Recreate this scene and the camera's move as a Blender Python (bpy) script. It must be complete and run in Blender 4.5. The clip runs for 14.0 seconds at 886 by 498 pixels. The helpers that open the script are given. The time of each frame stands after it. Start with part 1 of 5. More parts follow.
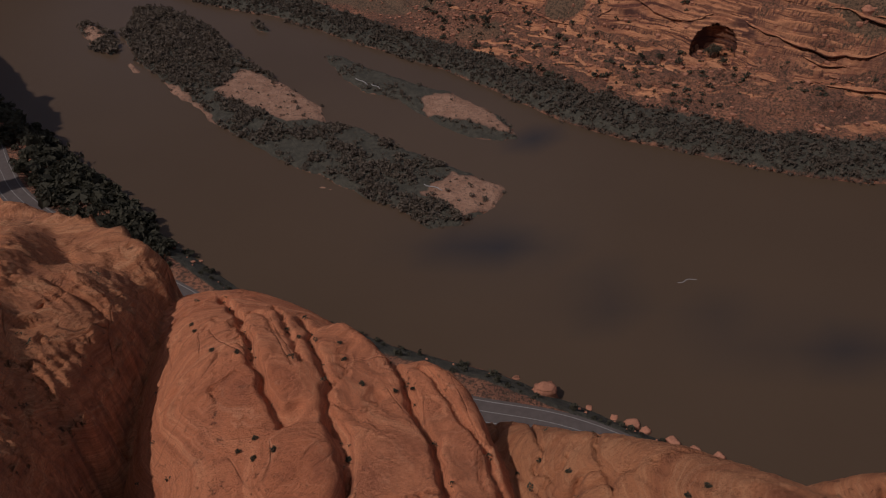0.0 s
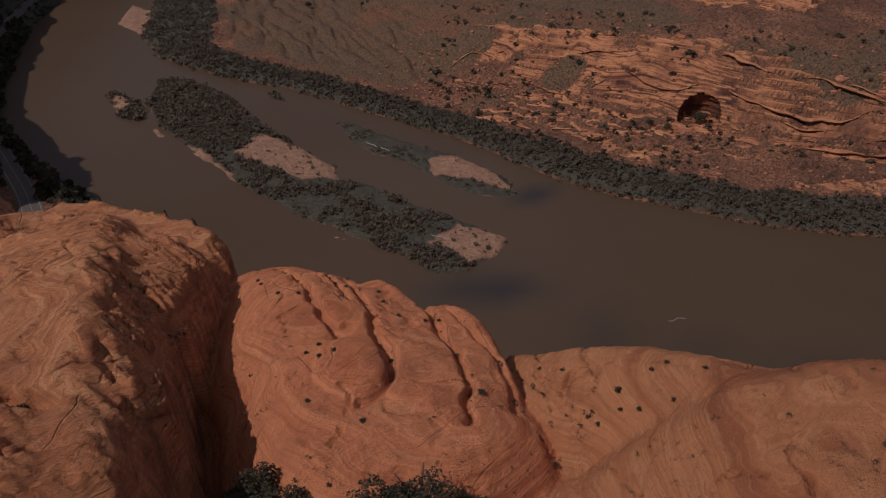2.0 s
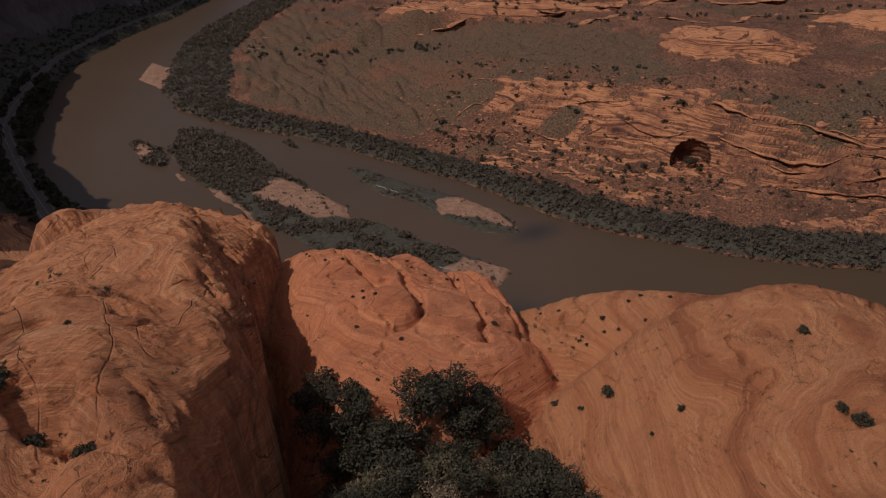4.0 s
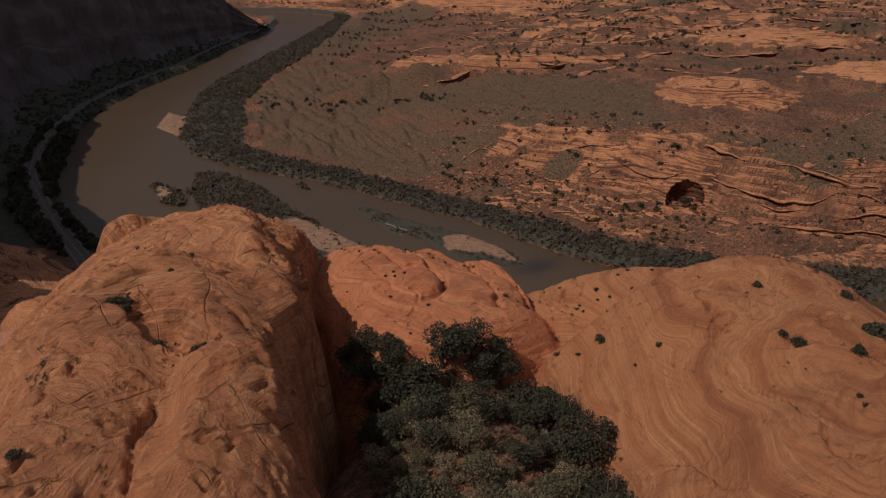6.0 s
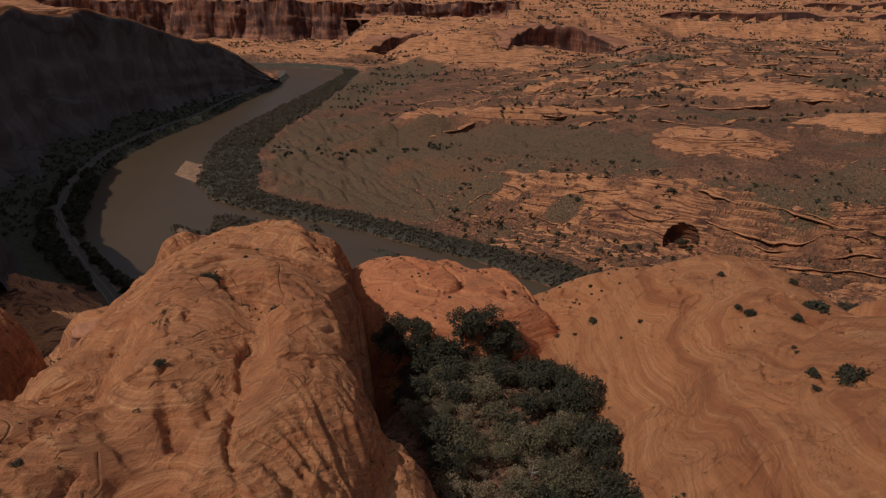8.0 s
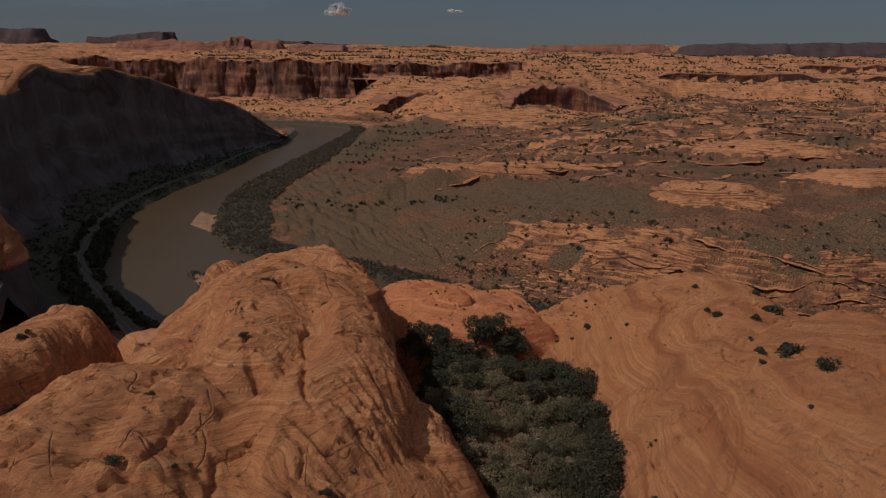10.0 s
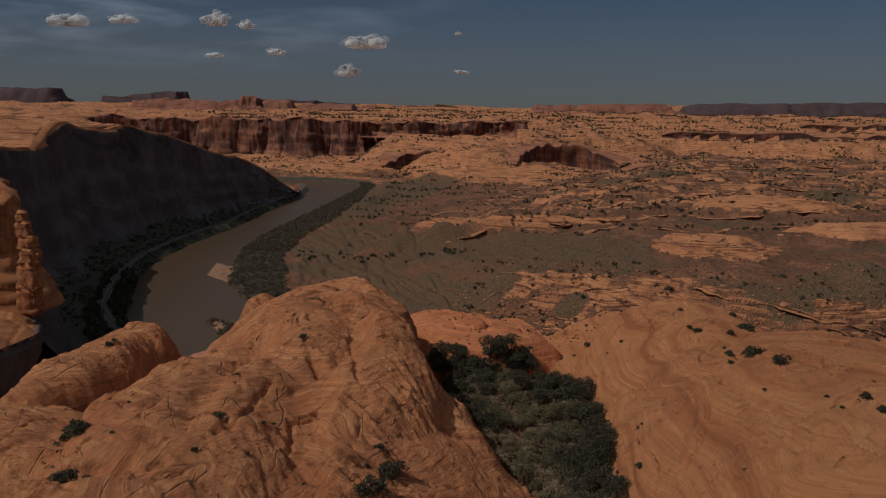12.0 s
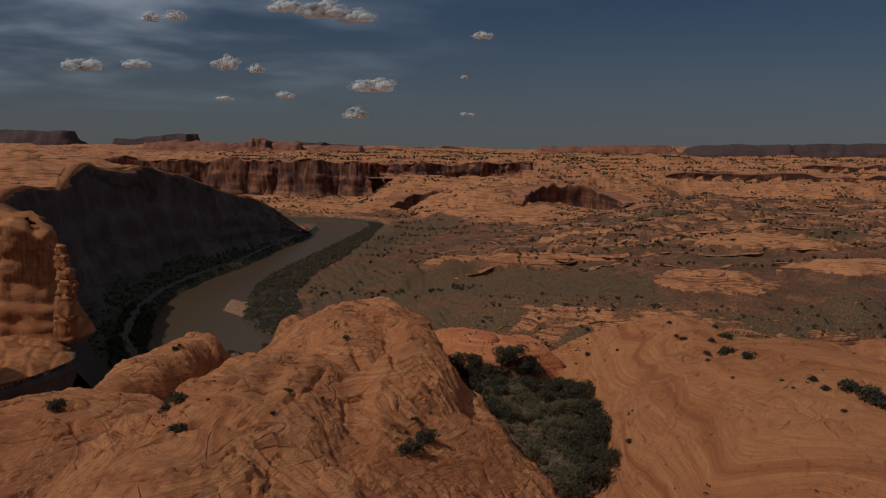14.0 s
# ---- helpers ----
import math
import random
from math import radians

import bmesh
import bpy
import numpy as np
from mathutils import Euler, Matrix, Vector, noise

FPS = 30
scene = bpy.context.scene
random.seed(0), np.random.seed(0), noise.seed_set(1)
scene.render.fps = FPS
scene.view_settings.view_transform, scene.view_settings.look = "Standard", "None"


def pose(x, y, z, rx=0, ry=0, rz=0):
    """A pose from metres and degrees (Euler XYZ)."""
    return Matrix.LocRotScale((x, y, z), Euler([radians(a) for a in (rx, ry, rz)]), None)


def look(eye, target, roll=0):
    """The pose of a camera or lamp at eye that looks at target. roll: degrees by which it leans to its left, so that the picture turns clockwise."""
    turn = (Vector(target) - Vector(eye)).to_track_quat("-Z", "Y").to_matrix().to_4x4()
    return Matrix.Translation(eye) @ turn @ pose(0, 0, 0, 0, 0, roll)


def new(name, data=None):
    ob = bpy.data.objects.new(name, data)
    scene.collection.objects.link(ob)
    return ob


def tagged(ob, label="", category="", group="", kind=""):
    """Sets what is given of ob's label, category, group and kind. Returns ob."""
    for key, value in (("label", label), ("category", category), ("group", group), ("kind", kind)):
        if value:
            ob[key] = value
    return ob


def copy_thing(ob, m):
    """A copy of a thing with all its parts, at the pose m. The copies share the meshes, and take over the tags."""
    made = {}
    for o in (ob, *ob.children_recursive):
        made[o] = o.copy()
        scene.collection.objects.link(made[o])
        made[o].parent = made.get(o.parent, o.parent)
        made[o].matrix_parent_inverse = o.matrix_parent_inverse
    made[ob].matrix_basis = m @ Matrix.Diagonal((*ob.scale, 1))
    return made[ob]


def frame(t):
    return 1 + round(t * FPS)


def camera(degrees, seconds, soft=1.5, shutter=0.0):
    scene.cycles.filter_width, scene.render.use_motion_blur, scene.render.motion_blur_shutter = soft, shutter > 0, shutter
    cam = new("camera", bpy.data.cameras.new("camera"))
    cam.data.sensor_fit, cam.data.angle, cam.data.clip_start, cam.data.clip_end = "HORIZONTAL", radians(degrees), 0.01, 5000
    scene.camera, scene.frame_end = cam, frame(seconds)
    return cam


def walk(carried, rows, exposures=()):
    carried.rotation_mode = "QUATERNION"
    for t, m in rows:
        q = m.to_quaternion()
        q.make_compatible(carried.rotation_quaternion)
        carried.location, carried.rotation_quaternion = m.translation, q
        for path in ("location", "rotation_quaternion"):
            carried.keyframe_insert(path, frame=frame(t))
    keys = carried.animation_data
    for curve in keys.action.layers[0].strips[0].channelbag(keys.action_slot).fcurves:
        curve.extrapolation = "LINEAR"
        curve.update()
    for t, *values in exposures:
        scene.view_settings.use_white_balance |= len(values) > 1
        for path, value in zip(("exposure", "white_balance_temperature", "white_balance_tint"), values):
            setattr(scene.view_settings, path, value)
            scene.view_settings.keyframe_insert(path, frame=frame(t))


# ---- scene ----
cam = camera(57.1, 14.0, soft=1.2)
PATH = [
    (0, (3.385, 7.376, 152.158), (3.344, 9.011, 151.007), 0.3),
    (0.5, (3.101, 1.546, 152.207), (3.058, 3.21, 151.099), 0.3),
    (1, (2.73, -4.324, 152.197), (2.687, -2.632, 151.132), 0.3),
    (1.5, (2.301, -10.177, 152.171), (2.256, -8.459, 151.148), 0.3),
    (2, (1.826, -16.076, 152.107), (1.781, -14.335, 151.124), 0.4),
    (2.5, (1.369, -21.987, 152.038), (1.323, -20.225, 151.092), 0.4),
    (3, (0.978, -27.876, 151.919), (0.931, -26.097, 151.006), 0.4),
    (3.5, (0.638, -33.822, 151.774), (0.588, -32.028, 150.891), 0.3),
    (4, (0.271, -39.651, 151.608), (0.219, -37.842, 150.756), 0.3),
    (6.3, (-1.877, -64.203, 150.469), (-1.937, -62.334, 149.757), 0.3),
    (6.5, (-2.083, -66.475, 150.454), (-2.144, -64.602, 149.755), 0.4),
    (7, (-2.5, -72.296, 150.457), (-2.563, -70.412, 149.789), 0.4),
    (7.5, (-2.888, -78.156, 150.502), (-2.954, -76.261, 149.865), 0.4),
    (8, (-3.321, -84.083, 150.574), (-3.39, -82.178, 149.966), 0.4),
    (8.2, (-3.508, -86.462, 150.573), (-3.58, -84.555, 149.976), 0.6),
    (10.3, (-5.112, -110.603, 150.189), (-5.194, -108.656, 149.738), 0.6),
    (10.5, (-5.294, -112.94, 150.169), (-5.379, -110.99, 149.732), 0.6),
    (11, (-5.711, -118.782, 150.065), (-5.799, -116.825, 149.661), 0.6),
    (11.5, (-6.092, -124.57, 149.945), (-6.184, -122.606, 149.575), 0.7),
    (12, (-6.48, -130.355, 149.764), (-6.576, -128.386, 149.428), 0.7),
    (12.5, (-6.896, -136.216, 149.604), (-6.996, -134.242, 149.301), 0.7),
    (13, (-7.292, -142.138, 149.42), (-7.396, -140.16, 149.142), 0.8),
    (13.5, (-7.628, -148.089, 149.221), (-7.735, -146.109, 148.965), 0.7),
    (14, (-7.939, -154.066, 149.081), (-8.051, -152.083, 148.844), 0.6),
]
walk(cam, [(t, look(eye, target, roll)) for t, eye, target, roll in PATH], [(0, -1.27, 5500, 20), (4, -1.07, 5650, 16.5), (7, -1.04, 5750, 9.5), (11, -1.26, 5680, 5.5), (14, -1.41, 5850, 5.5)])

# ---- world, sun, exposure ----
SUN_DIR = Vector((-0.545, -0.341, 0.766)).normalized()
world = bpy.data.worlds.new("sky")
scene.world = world
world.use_nodes = True
wn = world.node_tree
sky = wn.nodes.new("ShaderNodeTexSky")
sky.sky_type, sky.sun_disc = "NISHITA", False
sky.sun_elevation, sky.sun_rotation = math.asin(SUN_DIR.z), math.atan2(SUN_DIR.x, SUN_DIR.y)
sky.altitude, sky.air_density, sky.dust_density, sky.ozone_density = 1300, 0.85, 0.9, 2.2
wn.nodes["Background"].inputs["Strength"].default_value = 0.043


def sky_node(kind, *links):
    """A node of the sky whose inputs take sockets or plain values in turn."""
    n = wn.nodes.new(kind)
    for k, v in links:
        if isinstance(v, bpy.types.NodeSocket):
            wn.links.new(v, n.inputs[k])
        else:
            n.inputs[k].default_value = v
    return n


def sky_ramp(fac, lo, hi, top=1.0):
    n = sky_node("ShaderNodeMapRange", (0, fac), (1, lo), (2, hi), (4, top))
    n.interpolation_type = "SMOOTHSTEP"
    return n.outputs[0]


def sky_math(op, a, b):
    n = sky_node("ShaderNodeMath", (0, a), (1, b))
    n.operation = op
    return n.outputs[0]


# thin cloud sheet, thinning towards the horizon; bright unseen part overhead fills the shade
wn_dir = wn.nodes.new("ShaderNodeTexCoord").outputs["Generated"]
wn_xyz = sky_node("ShaderNodeSeparateXYZ", (0, wn_dir))
flat_z = sky_math("ADD", wn_xyz.outputs["Z"], 0.12)
sheet = sky_node("ShaderNodeCombineXYZ", (0, sky_math("DIVIDE", wn_xyz.outputs["X"], flat_z)), (1, sky_math("DIVIDE", wn_xyz.outputs["Y"], flat_z)))
puffs = sky_node("ShaderNodeTexNoise", ("Vector", sheet.outputs[0]), ("Scale", 1.15), ("Detail", 4.0), ("Roughness", 0.5), ("Distortion", 0.2))
west = sky_ramp(sky_math("MULTIPLY", wn_xyz.outputs["X"], -1.0), -0.05, 0.45)
cover = sky_math("MULTIPLY", sky_ramp(puffs.outputs["Fac"], 0.4, 0.74), sky_math("MAXIMUM", sky_ramp(wn_xyz.outputs["Z"], 0.14, 0.5), sky_math("MULTIPLY", west, sky_ramp(wn_xyz.outputs["Z"], 0.03, 0.13, 0.45))))
haze = sky_node("ShaderNodeMixRGB", (0, sky_math("SUBTRACT", 0.62, sky_ramp(wn_xyz.outputs["Z"], -0.02, 0.2, 0.62))), (1, sky.outputs["Color"]), (2, (5.3, 4.75, 4.75, 1)))
wn_mix = sky_node("ShaderNodeMixRGB", (0, sky_math("MULTIPLY", cover, 0.75)), (1, haze.outputs[0]), (2, (35.0, 35.5, 37.5, 1)))
wn.links.new(wn_mix.outputs[0], wn.nodes["Background"].inputs["Color"])

sun_data = bpy.data.lights.new("sun", "SUN")
sun_data.energy, sun_data.angle, sun_data.color = 4.4, radians(0.5), (1.0, 0.93, 0.82)
sun = new("sun", sun_data)
sun.matrix_world = look(SUN_DIR * 500, (0, 0, 0))


# ---- noise on arrays ----
def lattice(ix, iy, seed):
    h = (ix.astype(np.int64) * 374761393 + iy.astype(np.int64) * 668265263 + seed * 974634777) & 0xFFFFFFFF
    h = ((h ^ (h >> 13)) * 1274126177) & 0xFFFFFFFF
    h = ((h ^ (h >> 16)) * 2246822519) & 0xFFFFFFFF
    return (h ^ (h >> 15)) & 0xFFFFFFFF


def pnoise(x, y, seed=0):
    xi, yi = np.floor(x), np.floor(y)
    fx, fy = x - xi, y - yi
    u, v = fx * fx * fx * (fx * (fx * 6 - 15) + 10), fy * fy * fy * (fy * (fy * 6 - 15) + 10)
    out = []
    for oy in (0, 1):
        for ox in (0, 1):
            a = lattice(xi + ox, yi + oy, seed) * (2 * math.pi / 4294967296.0)
            out.append(np.cos(a) * (fx - ox) + np.sin(a) * (fy - oy))
    return 1.5 * ((out[0] * (1 - u) + out[1] * u) * (1 - v) + (out[2] * (1 - u) + out[3] * u) * v)


def fbm(x, y, octaves=4, seed=0, gain=0.5):
    total, amp = 0.0, 1.0
    for k in range(octaves):
        total = total + amp * pnoise(x, y, seed + 17 * k)
        x, y, amp = x * 2.03 + 5.3, y * 2.03 + 1.7, amp * gain
    return total


def step(a, b, x):
    t = np.clip((x - a) / (b - a), 0, 1)
    return t * t * (3 - 2 * t)


def terrace(z, rise, sharp=0.25):
    q = z / rise
    f = np.floor(q)
    return rise * (f + step(0.5 - sharp, 0.5 + sharp, q - f))


def side_distance(x, y, pts):
    """Distance to a polyline, positive on its left."""
    best = np.full(np.shape(x), 1e18)
    sign = np.ones(np.shape(x))
    for (ax, ay), (bx, by) in zip(pts[:-1], pts[1:]):
        ex, ey = bx - ax, by - ay
        t = np.clip(((x - ax) * ex + (y - ay) * ey) / (ex * ex + ey * ey), 0, 1)
        px, py = x - ax - t * ex, y - ay - t * ey
        d = px * px + py * py
        near = d < best
        best = np.where(near, d, best)
        sign = np.where(near, np.where(ex * py - ey * px >= 0, 1.0, -1.0), sign)
    return sign * np.sqrt(best)


def inside_distance(x, y, pts):
    """Distance to a closed outline, positive inside."""
    ring = list(pts) + [pts[0]]
    best = np.full(np.shape(x), 1e18)
    odd = np.zeros(np.shape(x), bool)
    for (ax, ay), (bx, by) in zip(ring[:-1], ring[1:]):
        ex, ey = bx - ax, by - ay
        t = np.clip(((x - ax) * ex + (y - ay) * ey) / (ex * ex + ey * ey), 0, 1)
        best = np.minimum(best, (x - ax - t * ex) ** 2 + (y - ay - t * ey) ** 2)
        if by != ay:
            odd ^= ((ay > y) != (by > y)) & (x < ex * (y - ay) / ey + ax)
    return np.where(odd, 1, -1) * np.sqrt(best)


def mesh_from(name, verts, faces, smooth=True):
    """A mesh from arrays; faces is (n, 3) or (n, 4)."""
    me = bpy.data.meshes.new(name)
    verts, faces = np.asarray(verts, np.float32), np.asarray(faces, np.int32)
    n, k = faces.shape
    me.vertices.add(len(verts))
    me.vertices.foreach_set("co", verts.ravel())
    me.loops.add(n * k)
    me.loops.foreach_set("vertex_index", faces.ravel())
    me.polygons.add(n)
    me.polygons.foreach_set("loop_start", np.arange(0, n * k, k, dtype=np.int32))
    me.polygons.foreach_set("loop_total", np.full(n, k, dtype=np.int32))
    me.polygons.foreach_set("use_smooth", np.full(n, smooth))
    me.update(calc_edges=True)
    return me


def mask_on(me, name, values):
    me.attributes.new(name, "FLOAT", "POINT").data.foreach_set("value", np.asarray(values, np.float32).ravel())


def grid_faces(rows, cols, wrap=False):
    r, c = np.meshgrid(np.arange(rows - 1), np.arange(cols if wrap else cols - 1), indexing="ij")
    c2 = (c + 1) % cols
    return np.stack([r * cols + c, r * cols + c2, (r + 1) * cols + c2, (r + 1) * cols + c], -1).reshape(-1, 4)


def place(name, me, material, parent=None):
    ob = new(name, me)
    me.materials.append(material)
    if parent is not None:
        ob.parent = parent
    return ob


# ---- materials ----
class Nodes:
    def __init__(self, name):
        self.mat = bpy.data.materials.new(name)
        self.mat.use_nodes = True
        self.tree = self.mat.node_tree
        self.bsdf = self.tree.nodes["Principled BSDF"]

    def node(self, kind, **sets):
        n = self.tree.nodes.new(kind)
        for key, value in sets.items():
            if key == "op":
                n.operation = value
            elif key == "blend":
                n.blend_type = value
        return n

    def link(self, a, b):
        self.tree.links.new(a, b)

    def position(self, sx=1, sy=1, sz=1):
        g = self.node("ShaderNodeNewGeometry")
        m = self.node("ShaderNodeVectorMath", op="MULTIPLY")
        m.inputs[1].default_value = (sx, sy, sz)
        self.link(g.outputs["Position"], m.inputs[0])
        return m.outputs[0]

    def noise(self, vector, scale, detail=4, rough=0.55, distort=0.0):
        n = self.node("ShaderNodeTexNoise")
        n.inputs["Scale"].default_value, n.inputs["Detail"].default_value = scale, detail
        n.inputs["Roughness"].default_value, n.inputs["Distortion"].default_value = rough, distort
        self.link(vector, n.inputs["Vector"])
        return n.outputs["Fac"]

    def math(self, op, a, b=None):
        n = self.node("ShaderNodeMath", op=op)
        for k, v in enumerate((a, b)):
            if v is None:
                continue
            if isinstance(v, (int, float)):
                n.inputs[k].default_value = v
            else:
                self.link(v, n.inputs[k])
        return n.outputs[0]

    def ramp(self, fac, stops):
        n = self.node("ShaderNodeValToRGB")
        el = n.color_ramp.elements
        while len(el) < len(stops):
            el.new(0.5)
        for e, (at, col) in zip(el, stops):
            e.position = at
            e.color = (*col, 1) if not isinstance(col, (int, float)) else (col, col, col, 1)
        self.link(fac, n.inputs[0])
        return n.outputs[0]

    def mix(self, fac, a, b, blend="MIX"):
        n = self.node("ShaderNodeMixRGB", blend=blend)
        for k, v in enumerate((fac, a, b)):
            if isinstance(v, (int, float)):
                n.inputs[k].default_value = v
            elif isinstance(v, tuple):
                n.inputs[k].default_value = (*v, 1)
            else:
                self.link(v, n.inputs[k])
        return n.outputs[0]

    def attribute(self, name):
        n = self.node("ShaderNodeAttribute")
        n.attribute_name = name
        return n.outputs["Fac"]

    def up(self):
        g = self.node("ShaderNodeNewGeometry")
        s = self.node("ShaderNodeSeparateXYZ")
        self.link(g.outputs["Normal"], s.inputs[0])
        return s.outputs["Z"]

    def finish(self, color, rough=0.9, bump=None, strength=0.4, distance=0.1, spec=0.2):
        if isinstance(color, tuple):
            self.bsdf.inputs["Base Color"].default_value = (*color, 1)
        else:
            self.link(color, self.bsdf.inputs["Base Color"])
        if isinstance(rough, (int, float)):
            self.bsdf.inputs["Roughness"].default_value = rough
        else:
            self.link(rough, self.bsdf.inputs["Roughness"])
        self.bsdf.inputs["Specular IOR Level"].default_value = spec
        if bump is not None:
            b = self.node("ShaderNodeBump")
            b.inputs["Strength"].default_value, b.inputs["Distance"].default_value = strength, distance
            self.link(bump, b.inputs["Height"])
            self.link(b.outputs[0], self.bsdf.inputs["Normal"])
        return self.mat


def bands(n, size, warp, warp_scale, tilt=(0.0, 0.0)):
    """Swirled bedding: a slow warp of height, read through a stretched noise."""
    p = n.position()
    s = n.node("ShaderNodeSeparateXYZ")
    n.link(p, s.inputs[0])
    w = n.noise(p, warp_scale, 1.6, 0.45, 0.5)
    h = n.math("ADD", s.outputs["Z"], n.math("MULTIPLY", w, warp))
    h = n.math("ADD", h, n.math("ADD", n.math("MULTIPLY", s.outputs["X"], tilt[0]), n.math("MULTIPLY", s.outputs["Y"], tilt[1])))
    c = n.node("ShaderNodeCombineXYZ")
    n.link(n.math("MULTIPLY", h, 1.0 / size), c.inputs["Z"])
    n.link(n.math("MULTIPLY", s.outputs["X"], 0.02 / size), c.inputs["X"])
    n.link(n.math("MULTIPLY", s.outputs["Y"], 0.02 / size), c.inputs["Y"])
    return c.outputs[0]


def slickrock(name, tint=(1.0, 1.0, 1.0), swirl=1.0, strokes=1.0, worn=1.0):
    """Old dune sand turned to stone. swirl: looped bedding; strokes: long weathered lines; worn: stains, pits and cracks."""
    n = Nodes(name)
    p = n.position()

    def t(r, g, bl):
        return (r * tint[0], g * tint[1], bl * tint[2])

    lean = (0.10, 0.05)
    broad = n.noise(bands(n, 3.4, 30.0, 0.026, lean), 1.0, 2, 0.6)
    fine = n.noise(bands(n, 0.5, 30.0, 0.026, lean), 1.0, 3, 0.65)
    hair = n.noise(bands(n, 0.16, 30.0, 0.026, lean), 1.0, 2, 0.6)
    col = n.ramp(broad, [(0.30, t(0.33, 0.11, 0.056)), (0.42, t(0.45, 0.165, 0.083)), (0.56, t(0.52, 0.21, 0.11)), (0.7, t(0.44, 0.155, 0.078))])
    col = n.mix(n.ramp(fine, [(0.36, 0.75 * swirl), (0.47, 0.0)]), col, t(0.27, 0.092, 0.05))
    col = n.mix(n.ramp(fine, [(0.55, 0.0), (0.66, 0.6 * swirl)]), col, t(0.68, 0.36, 0.21))
    col = n.mix(n.ramp(hair, [(0.38, 0.6 * swirl), (0.47, 0.0)]), col, t(0.25, 0.09, 0.052))
    col = n.mix(n.ramp(hair, [(0.58, 0.0), (0.66, 0.4 * swirl)]), col, t(0.70, 0.40, 0.25))
    stain = n.noise(p, 0.16, 6, 0.66)
    col = n.mix(n.ramp(stain, [(0.52, 0.0), (0.68, 0.55 * worn)]), col, t(0.25, 0.095, 0.058))
    speck = n.noise(p, 2.6, 5, 0.75)
    col = n.mix(n.ramp(speck, [(0.30, 0.7 * worn), (0.42, 0.0)]), col, t(0.15, 0.07, 0.048))
    col = n.mix(n.ramp(speck, [(0.6, 0.0), (0.75, 0.35)]), col, t(0.62, 0.36, 0.23))
    sandy = n.noise(p, 9.0, 3, 0.7)
    col = n.mix(n.ramp(sandy, [(0.36, 0.35), (0.46, 0.0)]), col, t(0.22, 0.085, 0.05))
    steep = n.ramp(n.up(), [(0.25, 1.0), (0.62, 0.0)])
    streak = n.noise(n.position(0.9, 0.9, 0.05), 1.0, 5, 0.65)
    col = n.mix(n.math("MULTIPLY", steep, n.ramp(streak, [(0.42, 0.0), (0.6, 0.65)])), col, t(0.14, 0.065, 0.05))
    grain = n.noise(p, 4.5, 6, 0.75)
    # long weathered lines that bend round the domes
    drift = n.node("ShaderNodeTexNoise")
    drift.inputs["Scale"].default_value, drift.inputs["Detail"].default_value = 0.04, 2
    n.link(p, drift.inputs["Vector"])
    bend = n.node("ShaderNodeVectorMath", op="MULTIPLY")
    bend.inputs[1].default_value = (34, 34, 12)
    n.link(drift.outputs["Color"], bend.inputs[0])
    bent = n.node("ShaderNodeVectorMath", op="ADD")
    n.link(p, bent.inputs[0])
    n.link(bend.outputs[0], bent.inputs[1])
    turn = n.node("ShaderNodeMapping")
    turn.vector_type = "TEXTURE"
    turn.inputs["Rotation"].default_value = (0, 0, radians(-28))
    turn.inputs["Scale"].default_value = (0.42, 7.0, 0.8)
    n.link(bent.outputs[0], turn.inputs[0])
    lines = n.noise(turn.outputs[0], 1.0, 4, 0.72)
    patchy = n.ramp(n.noise(p, 0.07, 3, 0.6), [(0.4, 0.1), (0.6, 1.0)])
    col = n.mix(n.math("MULTIPLY", patchy, n.ramp(lines, [(0.36, 0.62 * strokes), (0.46, 0.0)])), col, t(0.20, 0.075, 0.045))
    col = n.mix(n.math("MULTIPLY", patchy, n.ramp(lines, [(0.56, 0.0), (0.66, 0.5 * strokes)])), col, t(0.62, 0.31, 0.175))
    # hairline cracks that start and stop
    split = n.node("ShaderNodeMapping")
    split.vector_type = "TEXTURE"
    split.inputs["Rotation"].default_value = (0, 0, radians(-34))
    split.inputs["Scale"].default_value = (1.0, 5.0, 2.0)
    n.link(p, split.inputs[0])
    line = n.math("ABSOLUTE", n.math("SUBTRACT", n.noise(split.outputs[0], 0.15, 1.5, 0.45), 0.5))
    crack = n.math("MULTIPLY", n.ramp(line, [(0.0, 1.0), (0.007, 0.0)]), n.ramp(n.noise(p, 0.13, 3, 0.6), [(0.46, 0.0), (0.54, 1.0)]))
    cross = n.node("ShaderNodeMapping")
    cross.vector_type = "TEXTURE"
    cross.inputs["Rotation"].default_value = (0, 0, radians(24))
    cross.inputs["Scale"].default_value = (1.0, 4.0, 2.0)
    n.link(p, cross.inputs[0])
    second = n.math("ABSOLUTE", n.math("SUBTRACT", n.noise(cross.outputs[0], 0.16, 1.3, 0.45), 0.5))
    second = n.math("MULTIPLY", n.ramp(second, [(0.0, 1.0), (0.006, 0.0)]), n.ramp(n.noise(p, 0.1, 3, 0.6), [(0.5, 0.0), (0.58, 1.0)]))
    crack = n.math("MULTIPLY", n.math("MAXIMUM", crack, second), max(0.0, 1.6 * worn - 0.7))
    chips = n.math("MINIMUM", n.math("MULTIPLY", n.math("ABSOLUTE", n.math("SUBTRACT", n.noise(split.outputs[0], 0.6, 2.5, 0.5), 0.5)), 9.0), 1.0)
    chips = n.math("MULTIPLY", chips, n.ramp(n.noise(p, 0.11, 2, 0.5), [(0.45, 0.1 * worn), (0.62, 0.8 * worn)]))
    col = n.mix(n.math("MULTIPLY", crack, 0.35), col, t(0.07, 0.035, 0.026))
